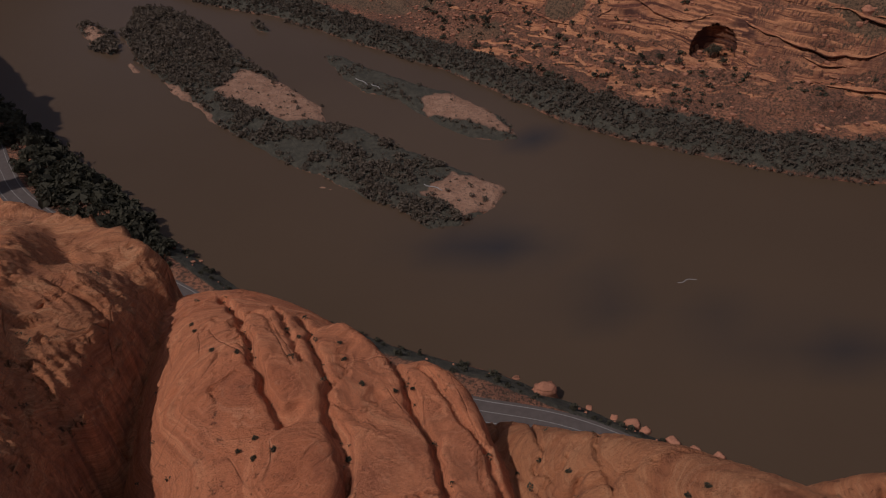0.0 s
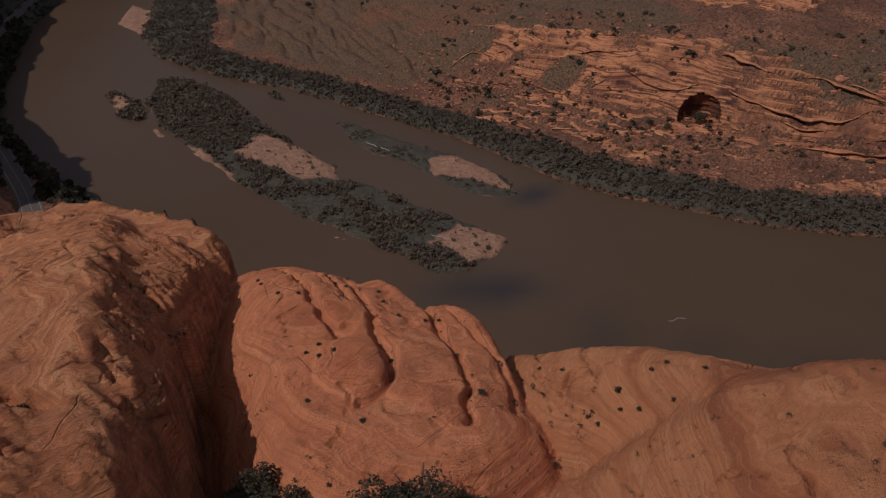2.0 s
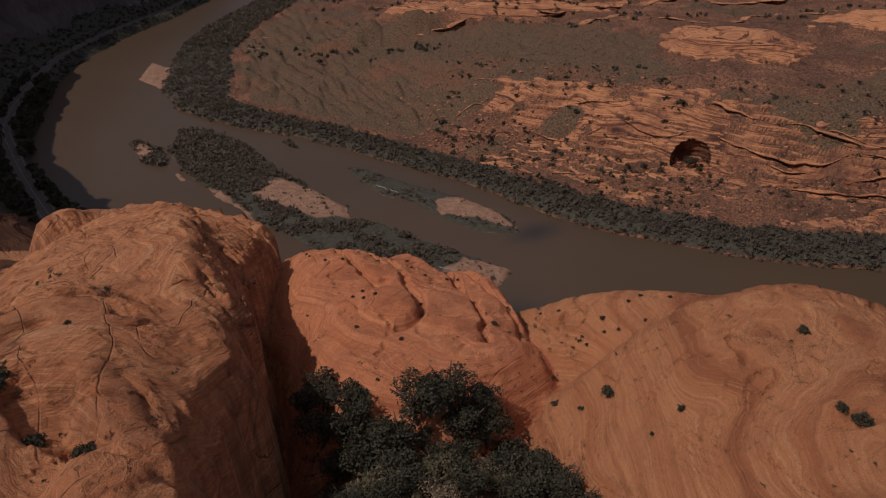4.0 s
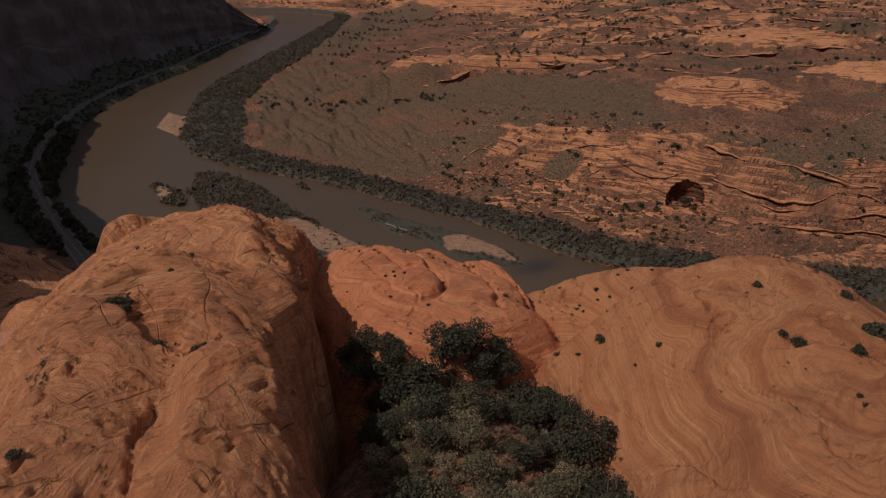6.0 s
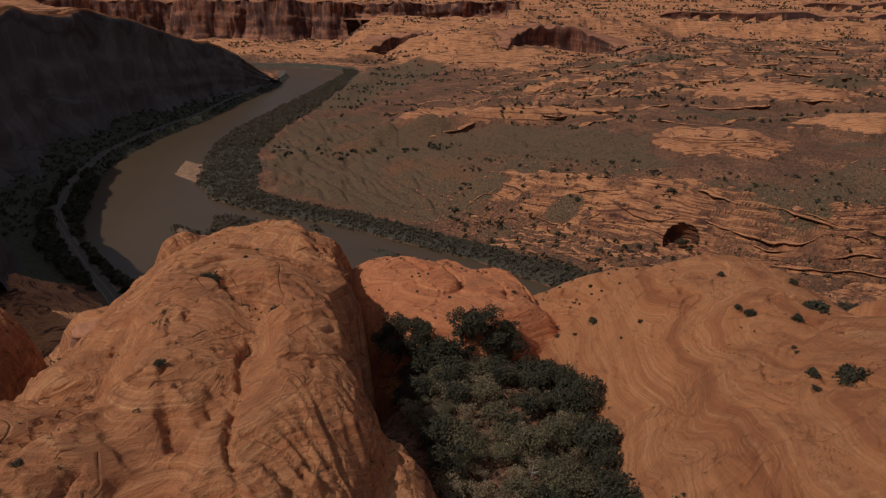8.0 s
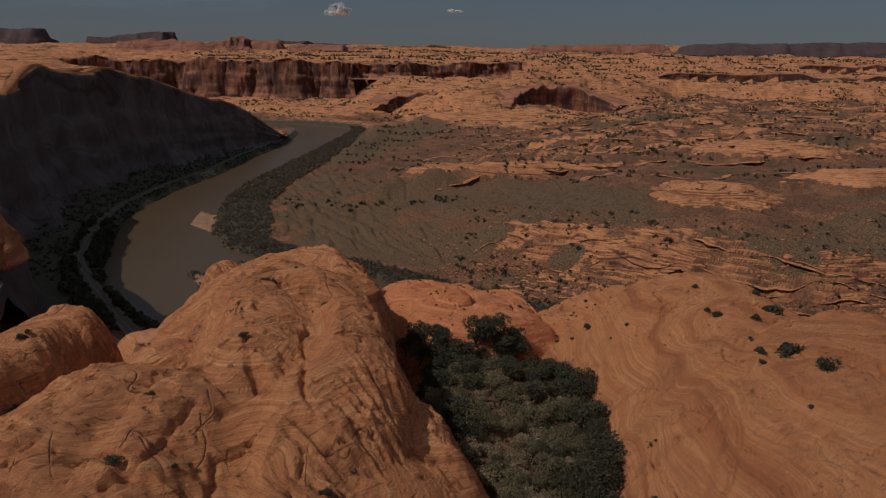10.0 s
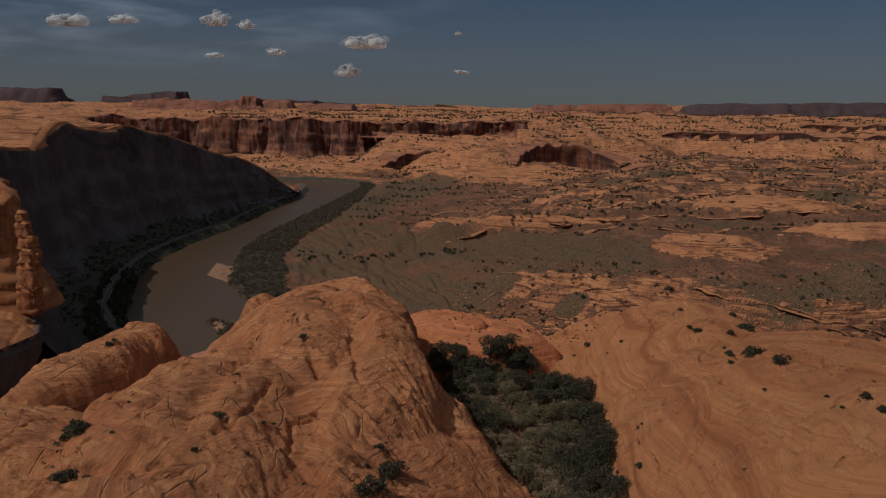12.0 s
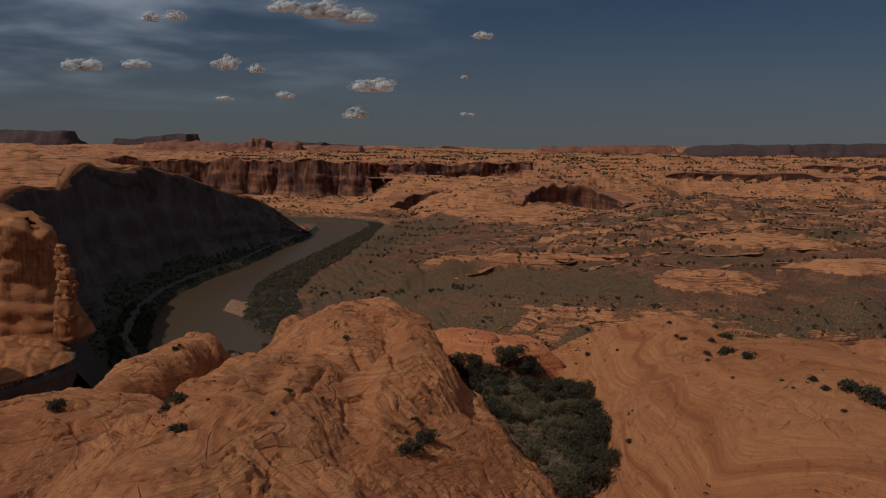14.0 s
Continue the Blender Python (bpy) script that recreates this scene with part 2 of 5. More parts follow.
    # pitted patches
    pits = n.math("MULTIPLY", n.ramp(n.noise(p, 1.1, 4, 0.7), [(0.34, 1.0), (0.4, 0.0)]), n.ramp(n.noise(p, 0.09, 3, 0.5), [(0.48, 0.0), (0.6, 0.9 * min(1.0, worn))]))
    col = n.mix(pits, col, t(0.10, 0.05, 0.036))
    h = n.math("ADD", n.math("MULTIPLY", fine, 1.1 * swirl), n.math("ADD", n.math("MULTIPLY", grain, 0.6), n.math("MULTIPLY", hair, 0.4 * swirl)))
    h = n.math("ADD", h, n.math("MULTIPLY", lines, 1.1 * strokes))
    h = n.math("ADD", h, n.math("MULTIPLY", chips, 0.55))
    h = n.math("SUBTRACT", h, n.math("ADD", n.math("MULTIPLY", crack, 0.6), n.math("MULTIPLY", pits, 0.7)))
    return n.finish(col, 0.92, h, 0.9, 0.5)


def canyon_rock(name, tint, varnish, size, face=0.0, reach=0.05):
    """Far walls and ledges: level beds, dark varnish that hangs in tongues down steep faces."""
    n = Nodes(name)
    p = n.position()
    fine = n.noise(bands(n, size, size * 4, 0.02), 1.0, 4, 0.7)
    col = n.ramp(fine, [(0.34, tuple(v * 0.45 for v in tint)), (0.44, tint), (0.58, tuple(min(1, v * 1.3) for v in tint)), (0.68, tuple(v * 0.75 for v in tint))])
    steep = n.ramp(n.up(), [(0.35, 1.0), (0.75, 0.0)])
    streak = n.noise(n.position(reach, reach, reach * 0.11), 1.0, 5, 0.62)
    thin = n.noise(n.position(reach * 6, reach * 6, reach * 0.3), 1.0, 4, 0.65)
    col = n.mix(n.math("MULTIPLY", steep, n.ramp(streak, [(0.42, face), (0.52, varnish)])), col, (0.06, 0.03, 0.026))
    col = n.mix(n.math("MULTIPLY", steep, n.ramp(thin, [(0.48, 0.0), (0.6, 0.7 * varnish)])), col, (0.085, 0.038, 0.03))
    col = n.mix(n.ramp(n.noise(p, 0.012, 5, 0.6), [(0.5, 0.0), (0.68, 0.4)]), col, tuple(v * 0.6 for v in tint))
    h = n.math("ADD", fine, n.noise(p, 0.6, 5, 0.7))
    return n.finish(col, 0.92, h, 0.6, 0.9)


def ground_mat():
    n = Nodes("desert_ground")
    p = n.position()
    # scrub flat: grey-brown soil with low sage
    soil = n.ramp(n.noise(p, 0.03, 6, 0.65), [(0.36, (0.15, 0.066, 0.037)), (0.5, (0.24, 0.098, 0.05)), (0.64, (0.38, 0.155, 0.075))])
    soil = n.mix(n.ramp(n.noise(p, 0.35, 4, 0.75), [(0.38, 0.7), (0.48, 0.0)]), soil, (0.13, 0.06, 0.036))
    soil = n.mix(n.ramp(n.noise(p, 0.5, 4, 0.75), [(0.56, 0.0), (0.64, 0.5)]), soil, (0.5, 0.235, 0.12))
    cover = n.ramp(n.noise(p, 0.012, 5, 0.6), [(0.34, (0.195, 0.1, 0.052)), (0.5, (0.18, 0.104, 0.054)), (0.66, (0.245, 0.103, 0.05))])
    soil = n.mix(n.ramp(n.math("ADD", n.attribute("sage"), n.math("MULTIPLY", n.math("SUBTRACT", n.noise(p, 0.08, 5, 0.7), 0.5), 0.7)), [(0.35, 0.0), (0.6, 1.0)]), soil, cover)
    dots = n.ramp(n.noise(p, 0.85, 3, 0.8), [(0.49, 0.0), (0.55, 0.8)])
    soil = n.mix(dots, soil, (0.055, 0.038, 0.021))
    # bare rock with beds
    fine = n.noise(bands(n, 1.0, 9.0, 0.02), 1.0, 5, 0.75)
    rock = n.ramp(fine, [(0.41, (0.09, 0.036, 0.022)), (0.45, (0.46, 0.175, 0.07)), (0.53, (0.66, 0.285, 0.12)), (0.6, (0.42, 0.15, 0.064)), (0.68, (0.6, 0.25, 0.105))])
    rock = n.mix(n.ramp(n.noise(p, 0.8, 4, 0.75), [(0.34, 0.7), (0.42, 0.0)]), rock, (0.12, 0.05, 0.03))
    rock = n.mix(n.ramp(n.noise(p, 0.05, 5, 0.65), [(0.5, 0.0), (0.64, 0.55)]), rock, (0.235, 0.085, 0.045))
    steep = n.ramp(n.up(), [(0.5, 1.0), (0.84, 0.0)])
    streak = n.noise(n.position(0.1, 0.1, 0.01), 1.0, 5, 0.65)
    rock = n.mix(n.math("MULTIPLY", steep, n.ramp(streak, [(0.36, 0.3), (0.56, 0.9)])), rock, (0.085, 0.038, 0.028))
    edge = n.math("ADD", n.attribute("rock"), n.math("MULTIPLY", n.math("SUBTRACT", n.noise(p, 0.1, 6, 0.75), 0.5), 1.5))
    col = n.mix(n.ramp(edge, [(0.42, 0.0), (0.56, 1.0)]), soil, rock)
    # river sand
    sand = n.ramp(n.noise(p, 0.25, 5, 0.6), [(0.35, (0.29, 0.145, 0.08)), (0.65, (0.42, 0.225, 0.128))])
    sand = n.mix(n.ramp(n.noise(p, 0.75, 4, 0.8), [(0.40, 0.75), (0.46, 0.0)]), sand, (0.12, 0.078, 0.05))
    sand = n.mix(n.ramp(n.attribute("sand"), [(0.5, 0.7), (0.95, 0.0)]), sand, (0.17, 0.095, 0.058))
    edge = n.math("ADD", n.attribute("sand"), n.math("MULTIPLY", n.math("SUBTRACT", n.noise(p, 0.2, 5, 0.7), 0.5), 0.5))
    col = n.mix(n.ramp(edge, [(0.42, 0.0), (0.58, 1.0)]), col, sand)
    # damp grass under the thickets, and shade painted on the talus
    grass = n.ramp(n.noise(p, 0.4, 4, 0.7), [(0.35, (0.055, 0.046, 0.03)), (0.65, (0.10, 0.082, 0.052))])
    edge = n.math("ADD", n.attribute("green"), n.math("MULTIPLY", n.math("SUBTRACT", n.noise(p, 0.3, 4, 0.7), 0.5), 0.6))
    col = n.mix(n.ramp(edge, [(0.42, 0.0), (0.6, 1.0)]), col, grass)
    h = n.math("ADD", n.noise(p, 0.9, 5, 0.7), fine)
    return n.finish(col, 0.95, h, 0.9, 0.8)


def water_mat():
    n = Nodes("silty_water")
    p = n.position()
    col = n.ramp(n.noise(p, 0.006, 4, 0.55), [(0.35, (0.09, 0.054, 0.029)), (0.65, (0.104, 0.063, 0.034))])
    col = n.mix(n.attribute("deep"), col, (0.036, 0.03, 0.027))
    bump = n.noise(n.position(0.5, 0.8, 1), 1.0, 4, 0.6)
    return n.finish(col, 0.3, bump, 0.05, 0.06, 0.1)


def plain(name, color, rough=0.9, vary=0.25, scale=3.0, spec=0.2):
    n = Nodes(name)
    f = n.noise(n.position(), scale, 5, 0.65)
    col = n.ramp(f, [(0.3, tuple(v * (1 - vary) for v in color)), (0.7, tuple(v * (1 + vary) for v in color))])
    return n.finish(col, rough, f, 0.3, 0.05, spec)


def foliage(name, dark, light):
    n = Nodes(name)
    g = n.node("ShaderNodeNewGeometry")
    o = n.node("ShaderNodeObjectInfo")
    col = n.ramp(g.outputs["Random Per Island"], [(0.0, dark), (1.0, light)])
    col = n.mix(n.math("MULTIPLY", o.outputs["Random"], 0.6), col, tuple(v * 0.8 for v in dark))
    patch = n.noise(n.position(), 0.12, 3, 0.6)
    col = n.mix(n.ramp(patch, [(0.4, 0.0), (0.65, 0.45)]), col, tuple(v * 0.7 + 0.02 for v in light))
    n.finish(col, 0.85, None, spec=0.15)
    thin = n.node("ShaderNodeBsdfTranslucent")
    n.link(col, thin.inputs["Color"])
    mix = n.node("ShaderNodeMixShader")
    mix.inputs[0].default_value = 0.4
    n.link(n.bsdf.outputs[0], mix.inputs[1])
    n.link(thin.outputs[0], mix.inputs[2])
    n.link(mix.outputs[0], n.tree.nodes["Material Output"].inputs["Surface"])
    return n.mat


SLICKROCK = slickrock("slickrock", (1.08, 1.05, 0.78), 0.46, 0.3, 0.6)
PINK_ROCK = slickrock("pink_slickrock", (1.3, 1.12, 0.85), 0.5, 0.35, 0.8)
TAN_ROCK = slickrock("tan_slickrock", (1.2, 1.17, 0.88), 0.62, 0.65, 1.15)
GROUND = ground_mat()
WATER = water_mat()
WALL_ROCK = canyon_rock("varnished_wall", (0.34, 0.136, 0.07), 0.93, 8.0, 0.3, 0.06)
MESA_ROCK = canyon_rock("shade_hazed_mesa_rock", (0.085, 0.052, 0.05), 0.6, 14.0, 0.1, 0.02)
BLUFF_ROCK = canyon_rock("bluff_rock", (0.25, 0.10, 0.06), 0.8, 12.0, 0.1, 0.02)
NEAR_WALL = canyon_rock("shade_toned_wall_rock", (0.125, 0.096, 0.083), 0.4, 40.0, 0.05, 0.03)
DARK_WALL = canyon_rock("varnish_and_shade_rock", (0.34, 0.135, 0.07), 0.95, 5.0, 0.55, 0.04)
BOULDER = canyon_rock("boulder_rock", (0.40, 0.165, 0.085), 0.3, 1.2)
ASPHALT = plain("asphalt", (0.115, 0.085, 0.066), 0.9, 0.15, 0.6)
PAINT = plain("road_paint", (0.3, 0.26, 0.21), 0.8, 0.12, 2.0)
BARK = plain("bark", (0.12, 0.085, 0.06), 0.95, 0.35, 6.0)
DEADWOOD = plain("dead_wood", (0.36, 0.31, 0.26), 0.9, 0.2, 3.0)
JUNIPER = foliage("juniper_leaf", (0.07, 0.06, 0.036), (0.14, 0.117, 0.066))
OAK = foliage("oak_leaf", (0.15, 0.12, 0.064), (0.29, 0.226, 0.12))
TAMARISK = foliage("tamarisk", (0.135, 0.098, 0.064), (0.225, 0.162, 0.105))
DRY = foliage("dry_brush", (0.32, 0.225, 0.13), (0.48, 0.345, 0.2))
SAGE = foliage("sage_leaf", (0.10, 0.064, 0.033), (0.17, 0.108, 0.055))


def cloud_mat():
    n = Nodes("cloud")
    n.finish((0.9, 0.9, 0.88), 1.0, None, spec=0.0)
    glow = n.node("ShaderNodeBsdfTranslucent")
    glow.inputs["Color"].default_value = (0.9, 0.9, 0.88, 1)
    both = n.node("ShaderNodeMixShader")
    both.inputs[0].default_value = 0.3
    n.link(n.bsdf.outputs[0], both.inputs[1])
    n.link(glow.outputs[0], both.inputs[2])
    thin = n.node("ShaderNodeBsdfTransparent")
    mix = n.node("ShaderNodeMixShader")
    n.link(n.ramp(n.attribute("wisp"), [(0.0, 0.1), (1.0, 0.92)]), mix.inputs[0])
    n.link(both.outputs[0], mix.inputs[1])
    n.link(thin.outputs[0], mix.inputs[2])
    n.link(mix.outputs[0], n.tree.nodes["Material Output"].inputs["Surface"])
    return n.mat


CLOUD = cloud_mat()

# ---- the river and its banks ----
SOUTH_BANK = [(1500, -10), (400, 62), (200, 98), (110, 124), (81, 133), (55, 145), (17, 166), (-14, 177), (-62, 201), (-95, 230), (-126, 259), (-160, 293),
              (-194, 323), (-238, 374), (-265, 433), (-302, 536), (-325, 633), (-328, 747), (-318, 880), (-320, 1010), (-314, 1200), (-328, 1370),
              (-352, 1440), (-420, 1500), (-520, 1530), (-1600, 1620)]
NORTH_BANK = [(1500, 215), (400, 248), (230, 262), (160, 271), (137, 274), (108, 284), (80, 297), (59, 308), (37, 326), (19, 345), (-5, 369), (-33, 389),
              (-67, 415), (-95, 437), (-130, 452), (-163, 471), (-196, 498), (-226, 551), (-231, 581), (-252, 651), (-260, 706), (-267, 787), (-262, 886),
              (-256, 1009), (-250, 1132), (-243, 1283), (-240, 1420), (-262, 1500), (-340, 1560), (-500, 1600), (-1600, 1700)]
ISLAND = [(-175, 411), (-180, 451), (-161, 451), (-128, 422), (-106, 387), (-90, 367), (-76, 351), (-56, 328), (-52, 314), (-38, 310), (-23, 295), (-2, 280),
          (11, 271), (22, 264), (16, 249), (4, 236), (-7, 234), (-19, 245), (-32, 254), (-50, 268), (-65, 278), (-84, 296), (-98, 308), (-113, 326),
          (-128, 340), (-132, 349), (-154, 374)]
ISLAND_SMALL = [(-66, 387), (-58, 389), (-42, 373), (-23, 359), (-1, 345), (16, 328), (26, 312), (27, 300), (15, 297), (2, 304), (-13, 319), (-26, 335), (-42, 343), (-57, 365)]
BAR_WEST = [(-202, 422), (-197, 428), (-179, 415), (-166, 388), (-168, 380), (-181, 387)]
BAR_LITTLE = [(-158, 370), (-156, 375), (-145, 361), (-151, 360)]
BAR_STRIP = [(-54, 262), (-46, 263), (-37, 257), (-46, 258)]
ISLET = [(-112, 429), (-104, 428), (-95, 415), (-103, 416)]
BAR_FAR = [(-256, 580), (-268, 645), (-239, 618), (-226, 550)]
SAND_MAIN = [(-101, 366), (-76, 351), (-54, 327), (-50, 312), (-71, 313), (-89, 326), (-109, 340), (-104, 349)]
SAND_WEST = [(-199, 421), (-190, 420), (-176, 402), (-184, 395)]
SAND_TIP = [(-10, 257), (0, 272), (22, 264), (16, 249), (4, 241)]
SAND_SMALL = [(-15, 338), (-1, 345), (16, 325), (25, 304), (11, 312), (-11, 321)]
SAND_EDGE = [(-113, 326), (-98, 309), (-106, 322), (-124, 345), (-132, 349), (-128, 340)]
OUTCROPS = [(170, 495, 48, 50, 52), (236, 395, 22, 30, 53), (320, 560, 70, 40, 56), (-45, 850, 45, 50, 16), (300, 760, 80, 60, 58), (60, 690, 90, 10, 42),
            (30, 395, 32, 14, 0), (90, 372, 50, 22, 0)]
KNOLLS = [(55, 409, 13, 9, 3.5), (8, 455, 12, 9, 2.0), (182, 366, 26, 14, 1.0), (12, 405, 15, 9, 2.5), (140, 384, 12, 7, 1.0), (225, 352, 24, 12, 1.0)]
FAR_LINE = [(-2600, 1800), (-1500, 1850), (-900, 1800), (-532, 1750), (-349, 1690), (-200, 1720), (-110, 1540), (-30, 1490), (80, 1500), (150, 1570), (320, 1880),
            (500, 1980), (900, 1900), (2600, 2100)]
ROAD = [(500, 20), (300, 50), (200, 78), (110, 104), (60, 127), (31, 142), (5, 148), (-26, 157), (-55, 174), (-78, 190), (-110, 211), (-146, 239), (-164, 261), (-182, 288), (-215, 332),
        (-252, 385), (-285, 440), (-318, 538), (-339, 635), (-343, 747), (-333, 880), (-335, 1010), (-329, 1200), (-343, 1370), (-366, 1445), (-430, 1515)]
FAR_WALL = [(-2700, 1850), (-1500, 1960), (-1027, 2050), (-820, 2100), (-620, 2100), (-460, 2060), (-329, 2085), (-200, 2070), (-90, 2090), (60, 2045), (200, 2250), (500, 2500), (2700, 2800)]
SAGE_FLAT = [(-215, 745), (-190, 900), (-140, 900), (-90, 800), (-19, 664), (47, 668), (108, 590), (125, 484), (112, 431), (74, 432), (23, 464), (5, 450), (-30, 435), (-80, 450), (-150, 520), (-185, 610)]
SAGE_EAST = [(138, 382), (178, 392), (230, 405), (330, 420), (420, 400), (420, 340), (300, 338), (208, 344), (174, 352), (148, 362)]
MEADOW = [(-240, 1040), (-215, 1300), (-190, 1500), (-110, 1560), (-60, 1480), (-100, 1300), (-130, 1120), (-165, 950), (-200, 900)]
SAGE_PATCHES = [(230, 640, 60, 22), (330, 500, 60, 22), (150, 1000, 80, 35), (420, 900, 90, 30), (250, 1260, 130, 30), (520, 1350, 130, 40), (700, 1100, 130, 40), (90, 1120, 70, 40)]
# cliff bands on the plateau: drop, then the course of the brow from west to east
CLIFFS = [(46, [(380, 1780), (430, 1822), (500, 1838), (560, 1815), (622, 1802)]), (36, [(600, 1895), (640, 1935), (700, 1945), (800, 1928), (920, 1890)]), (24, [(980, 1760), (1060, 1840), (1150, 1860), (1300, 1850)]),
          (9, [(640, 1500), (760, 1540), (900, 1520)]), (9, [(200, 1560), (330, 1600), (470, 1590)]), (22, [(500, 2250), (800, 2300), (1200, 2280)]), (22, [(1000, 2600), (1300, 2650), (1700, 2600)])]
LEDGE_FOOT_X, LEDGE_FOOT = [-60, 0, 50, 90, 120, 150, 200, 300], [52, 52, 56, 68, 74, 58, 48, 45]
BUTTRESS_TOP = [(-345, 236), (-270, 242), (-250, 250), (-256, 272), (-292, 335), (-345, 335)]
RIM = [(-400, 112), (300, 110), (417, 116), (500, 115), (532, 113), (559, 107), (581, 112), (638, 126), (675, 132), (730, 124), (800, 127), (866, 117), (951, 93), (1072, 76), (1132, 55), (1185, 28),
       (1230, 10), (3000, 10)]


def rim_height(y):
    ys, zs = zip(*RIM)
    return np.interp(y, ys, zs)


def cliff_drop(x, y):
    """How far the plateau is cut down before its cliff bands."""
    out = np.zeros_like(x)
    for drop, course in CLIFFS:
        d = side_distance(x, y, course)
        ends = step(course[0][0] - 10, course[0][0] + 50, x) * (1 - step(course[-1][0] - 50, course[-1][0] + 10, x))
        out += drop * ends * np.where(d < 0, -0.65 * (1 - step(0, 170, -d)), 0.35 * (1 - step(0, 150, d)))
    return out


def sage_cover(x, y):
    """Where low sage turns the soil olive."""
    d = np.maximum.reduce([inside_distance(x, y, p) for p in (SAGE_FLAT, SAGE_EAST, MEADOW)]) + 16 * fbm(x / 50, y / 50, 4, 77)
    out = step(-12, 12, d)
    for cx, cy, ax, ay in SAGE_PATCHES:
        r = np.sqrt(((x - cx) / ax) ** 2 + ((y - cy) / ay) ** 2) + 0.45 * fbm(x / 45, y / 30, 4, 79)
        out = np.maximum(out, 1 - step(0.7, 1.05, r))
    for cx, cy, ax, ay, _ in KNOLLS:
        out = np.maximum(out, 1 - step(0.7, 1.1, np.sqrt(((x - cx) / ax) ** 2 + ((y - cy) / ay) ** 2)))
    return out


def terrain(x, y, bite=True):
    """Height of the land and its masks: bare rock, river sand, damp green with talus shade."""
    ds, dn = side_distance(x, y, SOUTH_BANK), -side_distance(x, y, NORTH_BANK)
    wob = 3.0 * fbm(x / 22, y / 22, 3, 3)
    rough = fbm(x / 14, y / 14, 4, 5)
    isl = np.maximum.reduce([inside_distance(x, y, p) for p in (ISLAND, ISLAND_SMALL, BAR_WEST, BAR_LITTLE, BAR_STRIP, ISLET, BAR_FAR)])
    isl = isl + 1.4 * fbm(x / 9, y / 9, 3, 9)
    # bed and islands
    z = -2.5 + 3.4 * step(-6, 5, isl) + 0.35 * step(2, 14, isl) * (1 + rough)
    sand = np.maximum.reduce([inside_distance(x, y, p) for p in (SAND_MAIN, SAND_TIP, SAND_SMALL, SAND_EDGE, BAR_LITTLE, BAR_STRIP, BAR_FAR, SAND_WEST)])
    sand = step(-3, 3, sand + 2.2 * fbm(x / 8, y / 8, 3, 21))
    sand = np.maximum(sand, step(-0.5, 0.2, isl) * (1 - step(0.5, 2.2, isl)) * step(-0.1, 0.3, fbm(x / 30, y / 30, 2, 33)))
    green = step(0, 2, isl) * (1 - sand)
    rock = np.zeros_like(x)

    # north side: thicket, slope or ledges, scrub flat, far cliffs
    along = x - 0.25 * (y - 500)
    flat = 5 + 45 * step(-230, 170, along)
    gully = np.abs(fbm((x + 0.5 * y) / 17, (y - 0.5 * x) / 90, 2, 41))
    slope = 3 + (flat - 3) * (0.45 * step(22, 110, dn) + 0.55 * step(60, 330, dn)) - 3 * (1 - step(0.0, 0.35, gully)) * step(30, 70, dn) * (1 - step(130, 220, dn))
    foot = np.interp(x, LEDGE_FOOT_X, LEDGE_FOOT) + 5 * fbm(x / 40, y / 40, 2, 51)
    ledge_in = dn - foot
    ledge_pre = 4 + 7 * step(18, 70, dn) + (flat - 13) * (0.85 * np.clip(ledge_in / 30, 0, 1) + 0.15 * step(25, 90, ledge_in))
    ledges = ledge_pre + 0.9 * fbm(x / 12, y / 12, 3, 61)
    right = step(-10, 45, x + 0.35 * (y - 400))
    zn = slope * (1 - right) + ledges * right
    zn = zn + 1.2 * rough * step(20, 60, dn) + 3.5 * fbm(x / 90, y / 90, 3, 71) * step(80, 200, dn)
    # low ledge lines across the middle distance
    mid = step(620, 760, y + 60 * fbm(x / 160, y / 160, 2, 75)) * step(-140, 20, x - 0.1 * (y - 700))
    zm = zn + 8 * fbm(x / 120, y / 70, 4, 81)
    warp2 = 4 * fbm(x / 130, y / 130, 2, 82)
    zn = zn * (1 - mid) + (terrace(zm + warp2, 6.5, 0.15) - warp2) * mid
    rock = np.maximum(rock, right * step(-12, 2, ledge_in) * (1 - step(28, 48, ledge_in)) * (0.6 + 0.4 * fbm(x / 25, y / 14, 3, 83)))
    rock = np.maximum(rock, right * 0.5 * step(-48, -25, ledge_in) * (ledge_in < 0))
    rock = np.maximum(rock, mid * (0.38 + 0.75 * fbm(x / 75, y / 16, 5, 85)))
    for cx, cy, ax, ay, top in OUTCROPS:
        r = np.sqrt(((x - cx) / ax) ** 2 + ((y - cy) / ay) ** 2) + 0.28 * fbm(x / 25, y / 25, 4, 91)
        if top:
            zn = np.maximum(zn, top + 5 - 9 * r * r)
        rock = np.maximum(rock, 1 - step(0.85, 1.1, r))
    for cx, cy, ax, ay, high in KNOLLS:
        r = np.sqrt(((x - cx) / ax) ** 2 + ((y - cy) / ay) ** 2) + 0.2 * fbm(x / 9, y / 9, 3, 95)
        zn = zn + high * (1 - step(0.0, 1.1, r))
        rock = rock * step(0.75, 1.05, r)
    # alcove bitten into the ledges
    r = np.sqrt(((x - 117) / 13.5) ** 2 + ((y - 366) / 12.5) ** 2)
    if bite:
        zn = np.where(zn > 10.5, zn + (10.5 - zn) * (1 - step(0.85, 1.0, r)), zn)
    # far cliffs and plateau
    df = side_distance(x, y, FAR_LINE) + 35 * fbm(x / 150, y / 150, 4, 101)
    dw = side_distance(x, y, FAR_WALL)
    bench = step(-330, -240, x)
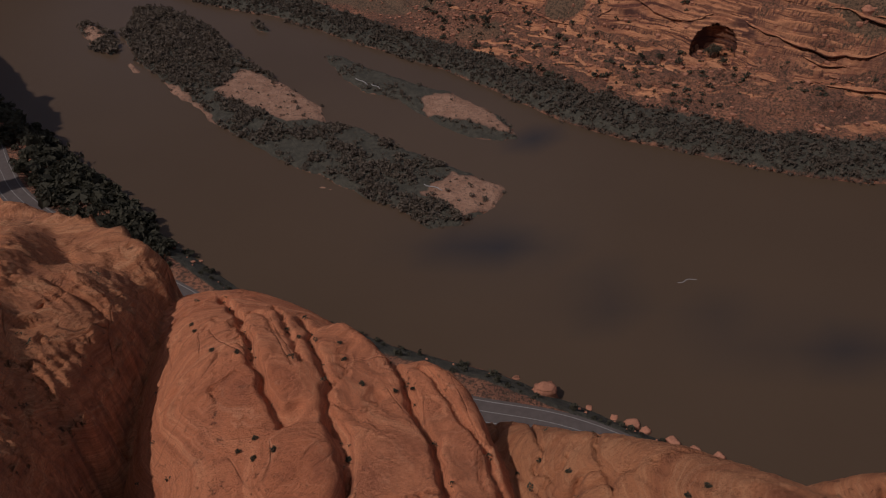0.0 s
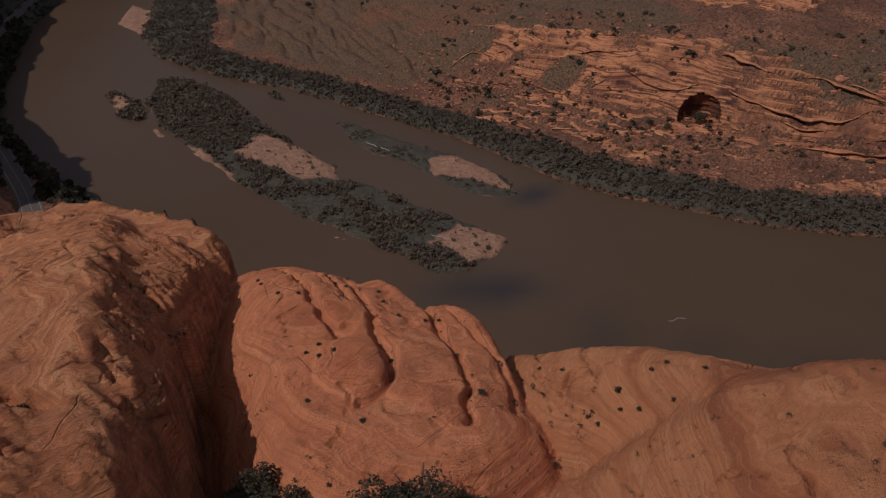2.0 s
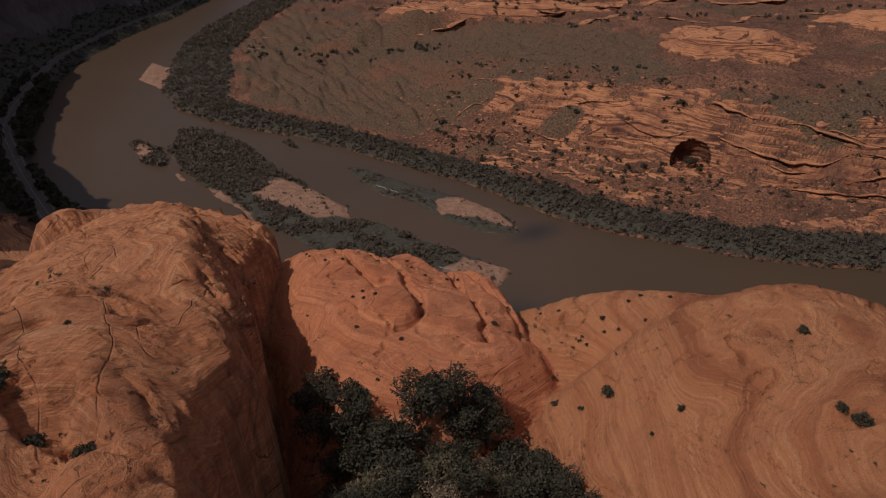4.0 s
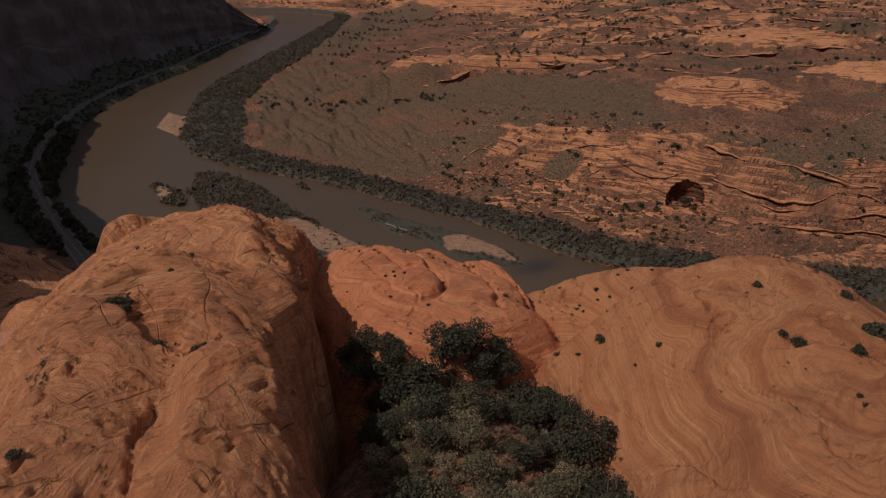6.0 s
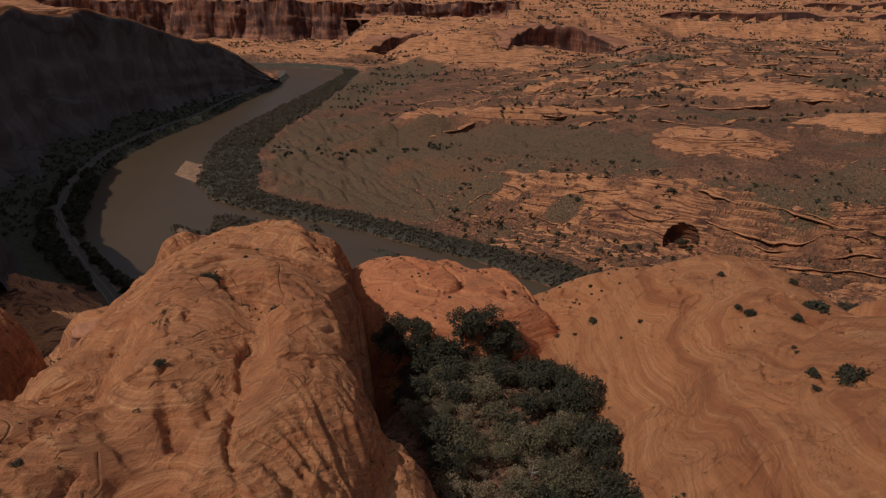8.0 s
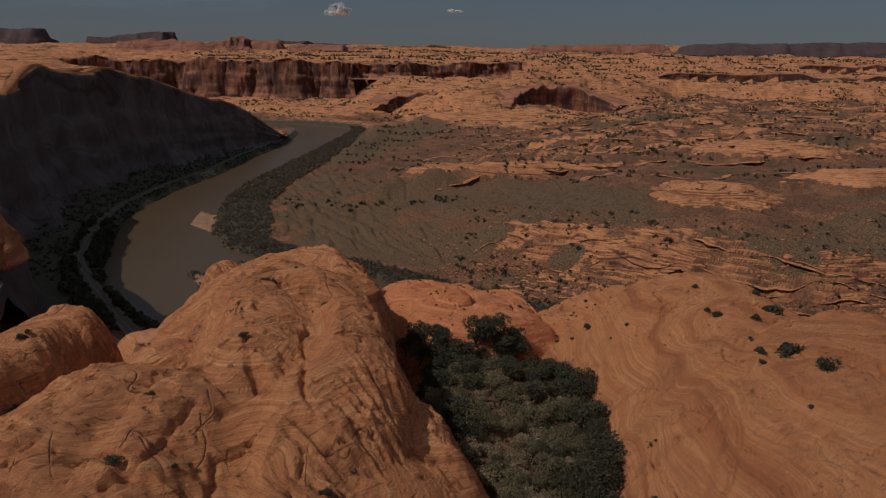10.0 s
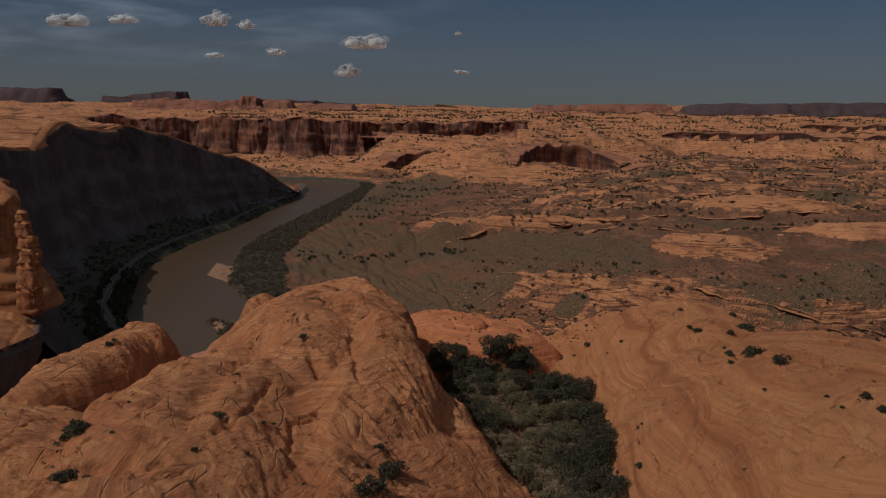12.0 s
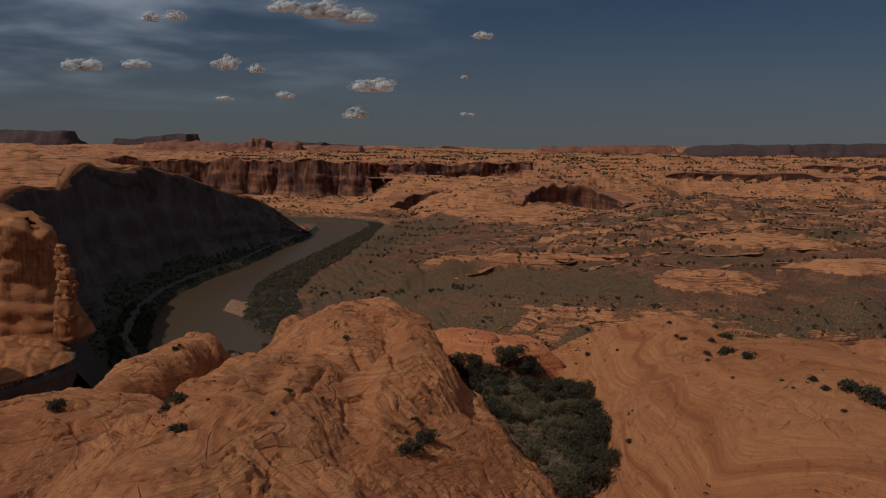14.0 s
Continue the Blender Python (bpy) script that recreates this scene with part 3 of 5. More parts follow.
    zf = 17 + 6 * step(-60, 0, df) + 55 * bench * step(0, 190, df) + 0.02 * bench * np.clip(df - 190, 0, 700) + 9 * fbm(x / 120, y / 60, 4, 109) * step(-40, 60, df)
    top = 121 + 0.022 * np.clip(dw - 20, 0, 2500) + 13 * fbm(x / 260, y / 200, 5, 111)
    zf = zf + (top - zf) * np.where(x < 75, step(5, 40, dw), step(-350, 300, dw + 60 * fbm(x / 200, y / 200, 3, 113)))
    warp3 = 9 * fbm(x / 300, y / 300, 3, 121)
    zf = zf + 0.9 * (terrace(zf + warp3, 13, 0.14) - warp3 - zf) * np.where(x < 75, step(30, 90, dw), step(60, 200, df))
    zf = zf + 55 * step(900, 2300, dw) * step(1300, 2800, x + 0.2 * y)
    zf = zf + 1.5 * fbm(x / 30, y / 30, 3, 127)
    far = y > 1300
    if far.any():
        zf[far] += cliff_drop(x[far], y[far])
    t = step(-90, 10, df)
    zn = zn * (1 - t) + zf * t
    rock = np.maximum(rock, t * np.clip(0.85 + 0.7 * fbm(x / 190, y / 60, 5, 131), 0, 1))
    north = step(-5, 6, dn + 0.4 * wob)
    z = z * (1 - north) + np.maximum(zn, 0.4 + 1.0 * north) * north
    belt = np.where(x > 40, 26, 24) + 26 * step(440, 600, y) - 20 * step(1150, 1400, y)
    green = np.maximum(green, north * (1 - step(belt - 8, belt + 6, dn + wob)) * (1 - step(3000, 3400, y)))
    rock = rock * (1 - green)

    # south side: road bench, foot slope, plateau behind the canyon wall
    rim = rim_height(y)
    near = step(-345, -300, x) * (1 - step(300, 345, y - 0.25 * (x + 300)))
    plateau = rim + 1.8 + 0.05 * np.clip(ds - 90, 0, 900) + 11 * fbm(x / 110, y / 110, 4, 141) * step(90, 150, ds)
    zs = 0.4 + 5.4 * step(0, 11, ds) + 9 * step(27, 62, ds) + 1.0 * rough * step(28, 45, ds)
    zs = zs + (plateau - 15) * step(0.72 * rim - 1, 0.72 * rim + 13, ds) * (1 - near)
    inner = 80 - 72 * step(-80, -108, x) * (1 - step(120, 220, ds) * step(-120, -100, x))
    zs = zs + (inner - 14) * near * (0.5 * step(45, 95, ds) + 0.5 * step(95, 130, ds))
    zs = np.maximum(zs, np.maximum(119 * step(-196, -218, x) * (1 - step(140, 172, y)), 119 * step(-150, -172, x) * (1 - step(68, 98, y))) * step(-200, -100, y + 300))
    zs = np.maximum(zs, 107 * step(0, 7, inside_distance(x, y, BUTTRESS_TOP)))
    droad = np.abs(side_distance(x, y, ROAD))
    bed = (1 - step(5.5, 9, droad)) * (y < 1460)
    zs = zs * (1 - bed) + 5.8 * bed
    south = step(-4, 3, ds + 0.3 * wob)
    past = step(1500, 1640, y)
    zs = zs * (1 - past) + zf * past
    z = np.where(ds > -4, z * (1 - south) + np.maximum(zs, 0.5 * south) * south, z)
    green = np.where(ds > 0, np.maximum(step(0, 2, ds) * (1 - step(8, 12, ds)), 0.85 * (y > 300) * (y < 1240) * (1 - step(0.6 * rim, 0.7 * rim, ds))), green)
    rock = np.where(ds > 20, step(24, 34, ds), rock)
    rock = np.where((ds > 20) & (y > 1450), np.clip(0.7 + 0.6 * fbm(x / 110, y / 60, 4, 131), 0, 1), rock)
    sand = np.where((ds > 0) | (dn > 3), 0, sand)
    return z, rock, sand, green


def build_ground():
    azim = np.concatenate([np.linspace(-43.5, 36.5, 720), np.linspace(36.5, 316.5, 88)[1:-1]])
    rings, r = [3.0], 30.0
    while r < 4700:
        rings.append(r)
        r *= 1.03 if r < 150 else 1.012 if r < 260 else 1.0056 if r < 640 else 1.010
    rings = np.array(rings)
    a, rr = np.meshgrid(np.radians(azim), rings)
    x, y = rr * np.sin(a), -60 + rr * np.cos(a)
    z, rock, sand, green = terrain(x.ravel(), y.ravel())
    me = mesh_from("ground", np.stack([x.ravel(), y.ravel(), z], -1), grid_faces(len(rings), len(azim), True)[:, ::-1])
    sage = sage_cover(x.ravel(), y.ravel())
    mask_on(me, "rock", rock * (1 - 0.9 * sage))
    mask_on(me, "sage", sage)
    mask_on(me, "sand", sand)
    mask_on(me, "green", green)
    return tagged(place("ground", me, GROUND), "red desert ground with scrub flats, ledges and sandy river islands", "ground", kind="structure")


ground = build_ground()


def build_water():
    xs, ys = np.linspace(-1650, 1450, 200), np.linspace(40, 1720, 110)
    x, y = [v.ravel() for v in np.meshgrid(xs, ys)]
    me = mesh_from("water", np.stack([x, y, np.zeros_like(x)], -1), grid_faces(110, 200))
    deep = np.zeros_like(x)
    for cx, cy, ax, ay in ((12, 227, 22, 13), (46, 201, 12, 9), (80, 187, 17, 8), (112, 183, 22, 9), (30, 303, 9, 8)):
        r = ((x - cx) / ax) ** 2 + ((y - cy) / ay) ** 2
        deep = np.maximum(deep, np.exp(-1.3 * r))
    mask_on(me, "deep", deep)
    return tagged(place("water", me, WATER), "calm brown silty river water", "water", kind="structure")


water = build_water()

# ---- the sandstone domes ----
# centre x, y, top, reach west, east, back, front, steepness, turn
LEFT_RIDGE = [(-32.0, -3.1, 115.9, 12.7, 19.6, 43.9, 47.1, 5.1, 13.1), (-30.7, 38.3, 112.2, 28.9, 7.7, 77.6, 48.0, 2.0, 20.9), (-48.1, 90.9, 96.6, 18.2, 24.5, 18.1, 4.0, 8.0, -21.7), (-42.7, -50.1, 115.4, 21.9, 16.3, 40.0, 25.1, 3.2, -1.0), (-42.4, -28.4, 116.2, 20.3, 35.6, 78.6, 22.4, 2.0, -8.7), (-25.4, 18.9, 112.1, 13.9, 10.6, 25.4, 36.7, 3.4, 10.1), (-36.0, 52.0, 107.0, 20.0, 15.0, 30.0, 30.0, 3.0, 8.0), (-48.0, -2.0, 110.0, 9.5, 15.0, 20.0, 18.0, 2.5, 0.0)]
LOW_DOME = [(-71.8, 11.0, 109.6, 4.0, 10.6, 45.8, 12.8, 4.2, -8.8), (-71.9, -46.7, 112.1, 23.8, 36.3, 60.0, 33.0, 2.9, -0.3)]
SHOULDER = [(-66.6, 78.6, 99.8, 7.9, 9.6, 4.0, 25.7, 2.0, -20.7), (-90.8, 89.9, 78.6, 4.0, 23.8, 9.4, 30.2, 3.6, -69.9)]
CENTRE_DOME = [(-4.3, 37.6, 103.0, 14.6, 20.8, 13.1, 51.5, 3.3, 27.9), (2.9, 53.4, 100.6, 24.9, 5.3, 15.3, 15.4, 6.6, 16.8), (-8.5, 67.7, 99.8, 4.0, 20.0, 11.7, 4.0, 3.3, -42.5)]
RIGHT_DOME = [(35.6, 35.9, 111.5, 25.1, 19.3, 74.1, 11.3, 2.3, 10.4), (54.2, -32.8, 116.1, 38.6, 13.6, 59.7, 62.0, 3.3, 6.0), (39.2, 29.6, 110.6, 38.3, 9.6, 13.4, 10.5, 2.0, -41.7), (40.3, 50.3, 100.3, 16.0, 12.2, 15.0, 4.7, 2.7, -0.6), (59.1, 31.0, 106.6, 12.1, 18.4, 15.0, 4.9, 2.7, 7.5)]
EAST_DOME = [(81.6, 16.0, 109.8, 17.4, 30.0, 40.0, 26.5, 3.5, -2.7), (95.0, -40.0, 117.0, 35.0, 40.0, 60.0, 35.0, 3.0, 0.0)]
HOLLOW = [(0.0, -0.0, 96.5, 21.0, 16.0, 90.0, 34.0, 8.0, 0.0)]
# open joints: depth, half width, course
JOINTS = [(1.5, 0.5, [(-22.8, 77.1), (-19.3, 71.2), (-13.9, 59.1), (-11.8, 55.3), (-11.0, 52.6)]), (0.9, 0.35, [(-16.5, 75), (-12.1, 65.0), (-10.9, 61.4)]),
          (1.3, 0.4, [(-12.8, 71.9), (-9.7, 63.5), (-8.3, 60.0), (-7.3, 55.0), (-5.8, 50.6), (-4.4, 46.8)]), (1.5, 0.5, [(-3.0, 66.0), (-0.2, 56.7), (1.7, 52.4), (2.7, 47.3), (2.9, 40)]),
          (1.0, 0.4, [(0.0, 62.3), (2.5, 58.5), (4.9, 54.2), (6.7, 50.0), (7.5, 44)]), (1.1, 0.36, [(-27.4, -3), (-27.1, -7.1), (-26.2, -12.0), (-24.4, -17.3), (-23.9, -23.0), (-21.8, -28.8)]),
          (1.1, 0.4, [(-26.9, -33.0), (-28.9, -37.3), (-28.0, -44.9)]), (1.0, 0.4, [(-33.2, -31.0), (-34.2, -35.2), (-33.4, -40.7), (-35, -48)]),
          (1.2, 0.6, [(-52.1, -3.7), (-57.7, -6.0), (-63.1, -6.4)]), (0.7, 0.35, [(12.7, 49.3), (12.2, 46.0), (14.4, 35.2), (16.1, 30.0)]), (0.6, 0.35, [(8.1, 53.5), (12.5, 44.9), (14.6, 42.7)]),]
# scoured pockets: centre, half length, half width, turn, depth
POCKETS = [(-31.5, 9.5, 7.5, 2.6, -38, 1.9), (-32, 30.5, 4.2, 2.2, 10, 1.6), (-44.8, 24.3, 2.6, 1.8, 60, 1.3), (-25.5, 5.0, 4.0, 1.6, -30, 1.2), (-45, -58, 5, 2.6, 20, 1.4), (-36, -44, 3.5, 1.5, -35, 1.0), (-38, 20, 5.0, 1.3, 55, 0.9),
           (-29, -22, 6.0, 1.4, -60, 0.9), (-47, -8, 4.5, 1.3, 50, 0.8), (34, -8, 4.5, 2.0, 30, 1.0), (43, 19, 4.0, 2.0, -20, 1.0), (33, 16, 3.2, 1.2, 10, 0.7), (-10, 54, 2.2, 1.0, 70, 0.6), (-66, -44, 4.0, 2.0, 30, 1.0)]
# the brow of the ridge's sheer east wall, from north to south
EAST_BROW = [(-38, 92), (-34, 84), (-30.5, 76), (-29.5, 69), (-29.5, 62), (-29, 54), (-28.3, 48), (-27, 42), (-25, 35), (-23, 29), (-21.5, 24), (-21.8, 18), (-22, 13), (-20.6, 6), (-18.3, 0), (-15.8, -5), (-12, -12)]
# worn troughs: depth, half width, course
TROUGHS = [(2.2, 3.4, [(-28.5, 8), (-26, -6), (-25.3, -17.4), (-27.3, -25.3), (-27.3, -36.2), (-25.2, -54)]), (2.0, 2.6, [(-58, -6), (-59.5, -17.8), (-57, -34.5), (-51.7, -48.7), (-49, -58)]),
           (1.4, 2.2, [(-40, 2), (-38, -14), (-40, -30), (-38, -46)]), (1.2, 2.5, [(24, 22), (21, 4), (23, -14), (20, -30)]), (1.0, 2.0, [(41, 12), (33, 2), (29, -12), (30, -30)])]
MASSIF = [LEFT_RIDGE, LOW_DOME, SHOULDER, CENTRE_DOME, RIGHT_DOME, EAST_DOME, HOLLOW]


def domes(x, y, k=0.7):
    """The union of the rounded masses, and which of them lies on top."""
    zs, who = [], []
    over = side_distance(x, y, EAST_BROW) + 1.2 * fbm(x / 20, y / 9, 2, 199) - 0.7 * np.abs(fbm(x / 14, y / 3.4, 2, 197))
    sheer = (1.2 * np.clip(over, 0, 3) + 5.5 * np.clip(over - 2.0, 0, 9)) * step(-13, -3, y)
    for g, group in enumerate(MASSIF):
        for cx, cy, top, west, east, back, front, p, turn in group:
            ca, sa = math.cos(radians(turn)), math.sin(radians(turn))
            dx, dy = (x - cx) * ca + (y - cy) * sa, (y - cy) * ca - (x - cx) * sa
            r2 = (dx / np.where(dx > 0, east, west)) ** 2 + (dy / np.where(dy > 0, front, back)) ** 2
            zs.append(top - 12 * np.minimum(r2, 80) ** (p / 2) - (sheer if g == 0 else 0))
            who.append(g)
    zs = np.array(zs)
    m = zs.max(0)
    return m + k * np.log(np.exp((zs - m) / k).sum(0)), np.array(who)[zs.argmax(0)], zs.argmax(0)


def dome_surface(x, y):
    z, who, lobe = domes(x, y)
    e = 0.5
    gx, gy = (domes(x + e, y)[0] - z) / e, (domes(x, y + e)[0] - z) / e
    steep = np.sqrt(gx * gx + gy * gy)
    soft = np.where(who == 6, 0.25, 1.0)
    # broad unevenness
    lumpy = np.where(who < 3, 1.25, 1.0) * soft
    z = z + lumpy * (0.5 * fbm(x / 13, y / 13, 2, 201) + 0.10 * fbm(x / 2.4, y / 2.4, 4, 205, 0.6))
    # bedding: thin steps along a swirled datum
    datum = z + 7 * fbm(x / 38, y / 38, 3, 211) + 0.1 * x + 0.05 * y
    saw = datum / 0.9 - np.floor(datum / 0.9)
    z = z + soft * 0.20 * (step(0, 0.75, saw) * (1 - step(0.8, 1.0, saw))) * step(0.1, 0.5, steep) * np.clip(0.6 + 1.2 * fbm(x / 6, y / 6, 2, 215), 0, 1.4)
    # flutes that run down steep walls, pushed out sideways as deep as they are wide
    wall = step(0.35, 1.1, steep) * np.minimum(steep, 6.0) * soft * np.where(who < 3, 0.85, 0.25)
    phase = y - 0.3 * x + 2.4 * fbm(x / 24, y / 16, 2, 219)
    ribs = 0.75 * fbm(phase / 4.6, x / 30, 2, 221) - 0.55 * np.abs(fbm(phase / 2.3, x / 22, 2, 223)) - 0.3 * np.abs(fbm(phase / 1.1, x / 14, 1, 227))
    z = z + wall * (ribs + 0.2)
    # curved ribs that fan over the east shoulder and the front
    fan = 0.85 * step(0.15, 0.5, steep) * (1 - 0.6 * step(1.6, 3.0, steep)) * soft * (who < 3) * (0.35 + 0.65 * step(-0.2, 0.5, -gx))
    sweep = y + 0.55 * x + 4.5 * fbm(x / 15, y / 15, 2, 225)
    z = z + fan * (0.35 - 1.0 * np.abs(fbm(sweep / 3.6, (y - x) / 30, 2, 226)) - 0.8 * np.abs(fbm(sweep / 1.6, (y - x) / 22, 2, 228)) - 0.22 * np.abs(fbm(sweep / 0.75, (y - x) / 14, 1, 224))) * step(-0.5, 0.1, fbm(x / 14, y / 14, 2, 230))
    # short tilted fractures on the ridge
    bend = 4.0 * fbm(x / 15, y / 15, 2, 232)
    frac = np.abs(fbm((0.8 * x - 0.6 * y + bend) / 7.5, (0.8 * y + 0.6 * x) / 20, 3, 229))
    z = z - 0.8 * (1 - step(0.0, 0.05, frac)) * step(0.0, 0.3, fbm(x / 6, y / 6, 2, 231)) * (who < 3)
    # shallow shelves with broken edges
    shelf = fbm(x / 6.5 + 4, y / 6.5, 3, 237)
    z = z + soft * 0.35 * (step(0.22, 0.27, shelf) + step(0.45, 0.5, shelf)) * np.where(who < 3, 0.85, 0.3)
    # joints
    joint = np.abs(fbm((x + 0.10 * y + 1.5 * fbm(x / 6, y / 6, 2, 234)) / 11 + 3.1, (y - 0.1 * x) / 60, 2, 233))
    cut = (1 - step(0.0, 0.035, joint)) * np.where(who < 3, step(0.2, 0.4, fbm(x / 9, y / 9, 2, 235)), step(-0.35, 0.05, fbm(x / 18, y / 18, 2, 235))) * (who != 6)
    z = z - np.where(who == 3, 0.45, 0.7) * cut
    joint = np.abs(fbm((x * 0.7 + y) / 24 + 1.1, (y - x) / 24 + 9, 3, 243))
    z = z - 0.6 * (1 - step(0.0, 0.02, joint)) * step(0.0, 0.2, fbm(x / 14, y / 14, 2, 245)) * (who != 6)
    for depth, half, course in JOINTS:
        d = np.abs(side_distance(x + 0.5 * fbm(x / 3, y / 3, 2, 261), y, course))
        z = z - 0.75 * depth * (1 - step(0.0, 1.5 * half, d))
    for depth, half, course in TROUGHS:
        d = side_distance(x + 1.2 * fbm(x / 7, y / 7, 2, 265), y, course)
        z = z - depth * np.exp(-(d / (half * np.where(d > 0, 0.6, 1.3))) ** 2) * (who != 6)
    for cx, cy, along, across, turn, depth in POCKETS:
        ca, sa = math.cos(radians(turn)), math.sin(radians(turn))
        u, v = (x - cx) * ca + (y - cy) * sa, (y - cy) * ca - (x - cx) * sa
        r = np.sqrt((u / along) ** 2 + (v / across) ** 2) + 0.25 * fbm(x / 2.5, y / 2.5, 2, 263)
        z = z - depth * (1 - step(0.45, 1.0, r))
    # the knob on the centre dome, steep on its east side
    dx, dy = x + 7.6, y - 48.0
    r = np.sqrt((dx / np.where(dx > 0, 2.6, 5.0)) ** 2 + (dy / 5.0) ** 2)
    z = z + 0.9 * np.sqrt(np.clip(1 - r * r, 0, 1)) - 0.7 * np.exp(-((r - 1.12) / 0.14) ** 2) * (dx > 0)
    # potholes
    pit = fbm(x / 5, y / 5, 2, 251)
    z = z - 0.35 * step(0.62, 0.85, pit) * (steep < 0.5) * soft
    return z, who, lobe


def build_massif():
    xs = np.concatenate([np.arange(-118, -66, 0.8), np.arange(-66, 60, 0.28), np.arange(60, 128, 0.9)])
    ys = np.concatenate([np.arange(-110, -66, 1.0), np.arange(-66, 84, 0.3), np.arange(84, 118, 0.8)])
    x, y = np.meshgrid(xs, ys)
    z, who, lobe = dome_surface(x.ravel(), y.ravel())
    gy, gx = np.gradient(z.reshape(x.shape), ys, xs)
    normals = np.stack([-gx.ravel(), -gy.ravel(), np.ones(x.size)], -1)
    normals /= np.linalg.norm(normals, axis=1)[:, None]
    verts = np.stack([x.ravel(), y.ravel(), z], -1)
    quads = grid_faces(len(ys), len(xs))
    keep = z[quads].max(1) > 20
    quads = quads[keep]
    owner, mass = who[quads[:, 0]], lobe[quads[:, 0]]
    labels = ["weathered orange sandstone ridge with a fluted shaded wall", "low rounded orange sandstone dome on the canyon rim", "orange sandstone shoulder above the river road",
              "rounded red-orange sandstone dome with deep parallel joints", "broad orange sandstone dome with swirled bedding", "orange sandstone dome at the canyon rim", "sandy red hollow floor between the domes"]
    rocks = (TAN_ROCK, TAN_ROCK, TAN_ROCK, PINK_ROCK, SLICKROCK, SLICKROCK, GROUND)

    # whole lobes only: small scraps join the lobe beside them
    nr, nc = len(ys) - 1, len(xs) - 1
    key = np.full(nr * nc, -1)
    key[keep] = 100 * owner + mass
    comp, sizes = np.full(nr * nc, -1), []
    for start in np.flatnonzero(keep):
        if comp[start] >= 0:
            continue
        comp[start], todo, cells, beside = len(sizes), [start], [start], -1
        while todo:
            c = todo.pop()
            for d, inside in ((1, c % nc < nc - 1), (-1, c % nc > 0), (nc, c + nc < nr * nc), (-nc, c >= nc)):
                if not inside:
                    continue
                if key[c + d] == key[start]:
                    if comp[c + d] < 0:
                        comp[c + d] = len(sizes)
                        todo.append(c + d)
                        cells.append(c + d)
                elif comp[c + d] >= 0:
                    beside = comp[c + d]
        sizes.append(len(cells))
        if len(cells) < 220 and beside >= 0:
            comp[cells] = beside
            key[cells] = key[np.flatnonzero(comp == beside)[0]]
    owner, mass = key[keep] // 100, comp[keep]

    def piece(name, faces, material, parent=None):
        used, inverse = np.unique(faces, return_inverse=True)
        me = mesh_from(name, verts[used], inverse.reshape(-1, 4))
        me.normals_split_custom_set_from_vertices(normals[used])
        return place(name, me, material, parent)

    for g in range(6):
        dome = tagged(new("sandstone_dome"), labels[g], "rock dome")
        for m in np.unique(mass[owner == g]):
            piece("lobe", quads[(owner == g) & (mass == m)], rocks[g], dome)
    floor = piece("hollow_floor", quads[owner == 6], GROUND)
    mask_on(floor.data, "rock", np.full(len(floor.data.vertices), 0.15))
    tagged(floor, labels[6], "ground", kind="structure")


build_massif()

# ---- plants ----
def cards(rng, n, lobes, leaf):
    """Small leaf sprays on the shells of some lobes (x, y, z, radius)."""
    lobes = np.array(lobes)
    pick = rng.choice(len(lobes), n, p=lobes[:, 3] ** 2 / (lobes[:, 3] ** 2).sum())
    d = rng.normal(size=(n, 3))
    d /= np.linalg.norm(d, axis=1)[:, None]
    d[:, 2] = np.where(d[:, 2] < -0.45, -d[:, 2], d[:, 2])
    c = lobes[pick, :3] + d * (lobes[pick, 3] * rng.uniform(0.62, 1.05, n))[:, None]
    nrm = d + 0.75 * rng.normal(size=(n, 3))
    nrm /= np.linalg.norm(nrm, axis=1)[:, None]
    a = np.cross(nrm, rng.normal(size=(n, 3)))
    a /= np.linalg.norm(a, axis=1)[:, None]
    b = np.cross(nrm, a)
    s = (leaf * rng.uniform(0.55, 1.4, n))[:, None]
    v = np.stack([c - a * s, c + b * s * 0.55 + nrm * s * 0.15, c + a * s * 1.1, c - b * s * 0.6], 1)
    return v.reshape(-1, 3), np.arange(4 * n).reshape(-1, 4)


def bush_lobes(rng, count, r, h):
    out = [(0, 0, h * 0.5, r * 0.7)]
    for _ in range(count):
        a, q = rng.uniform(0, 6.28), rng.uniform(0.35, 0.75) * r
        out.append((q * math.cos(a), q * math.sin(a), rng.uniform(0.3, 0.8) * h, rng.uniform(0.28, 0.5) * r))
    return out


def scatter(name, templates, xyz, size, seed, material, label, category):
    """Many plants or stones nobody could count, as one mesh."""
    rng = np.random.default_rng(seed)
    which = rng.integers(0, len(templates), len(xyz))
    vs, fs, base = [], [], 0
    for k, (tv, tf) in enumerate(templates):
        p, s = xyz[which == k], size[which == k]
        if not len(p):
            continue
        a = rng.uniform(0, 6.283, len(p))
        ca, sa = np.cos(a)[:, None], np.sin(a)[:, None]
        sx, sz = s[:, None] * rng.uniform(0.8, 1.25, (len(p), 1)), s[:, None] * rng.uniform(0.75, 1.25, (len(p), 1))
        v = np.stack([(tv[None, :, 0] * ca - tv[None, :, 1] * sa) * sx, (tv[None, :, 0] * sa + tv[None, :, 1] * ca) * sx, tv[None, :, 2] * sz], -1) + p[:, None, :]
        f = tf[None] + (np.arange(len(p)) * len(tv))[:, None, None] + base
        vs.append(v.reshape(-1, 3))
        fs.append(f.reshape(-1, tf.shape[1]))
        base += len(p) * len(tv)
    ob = place(name, mesh_from(name, np.concatenate(vs), np.concatenate(fs), False), material)
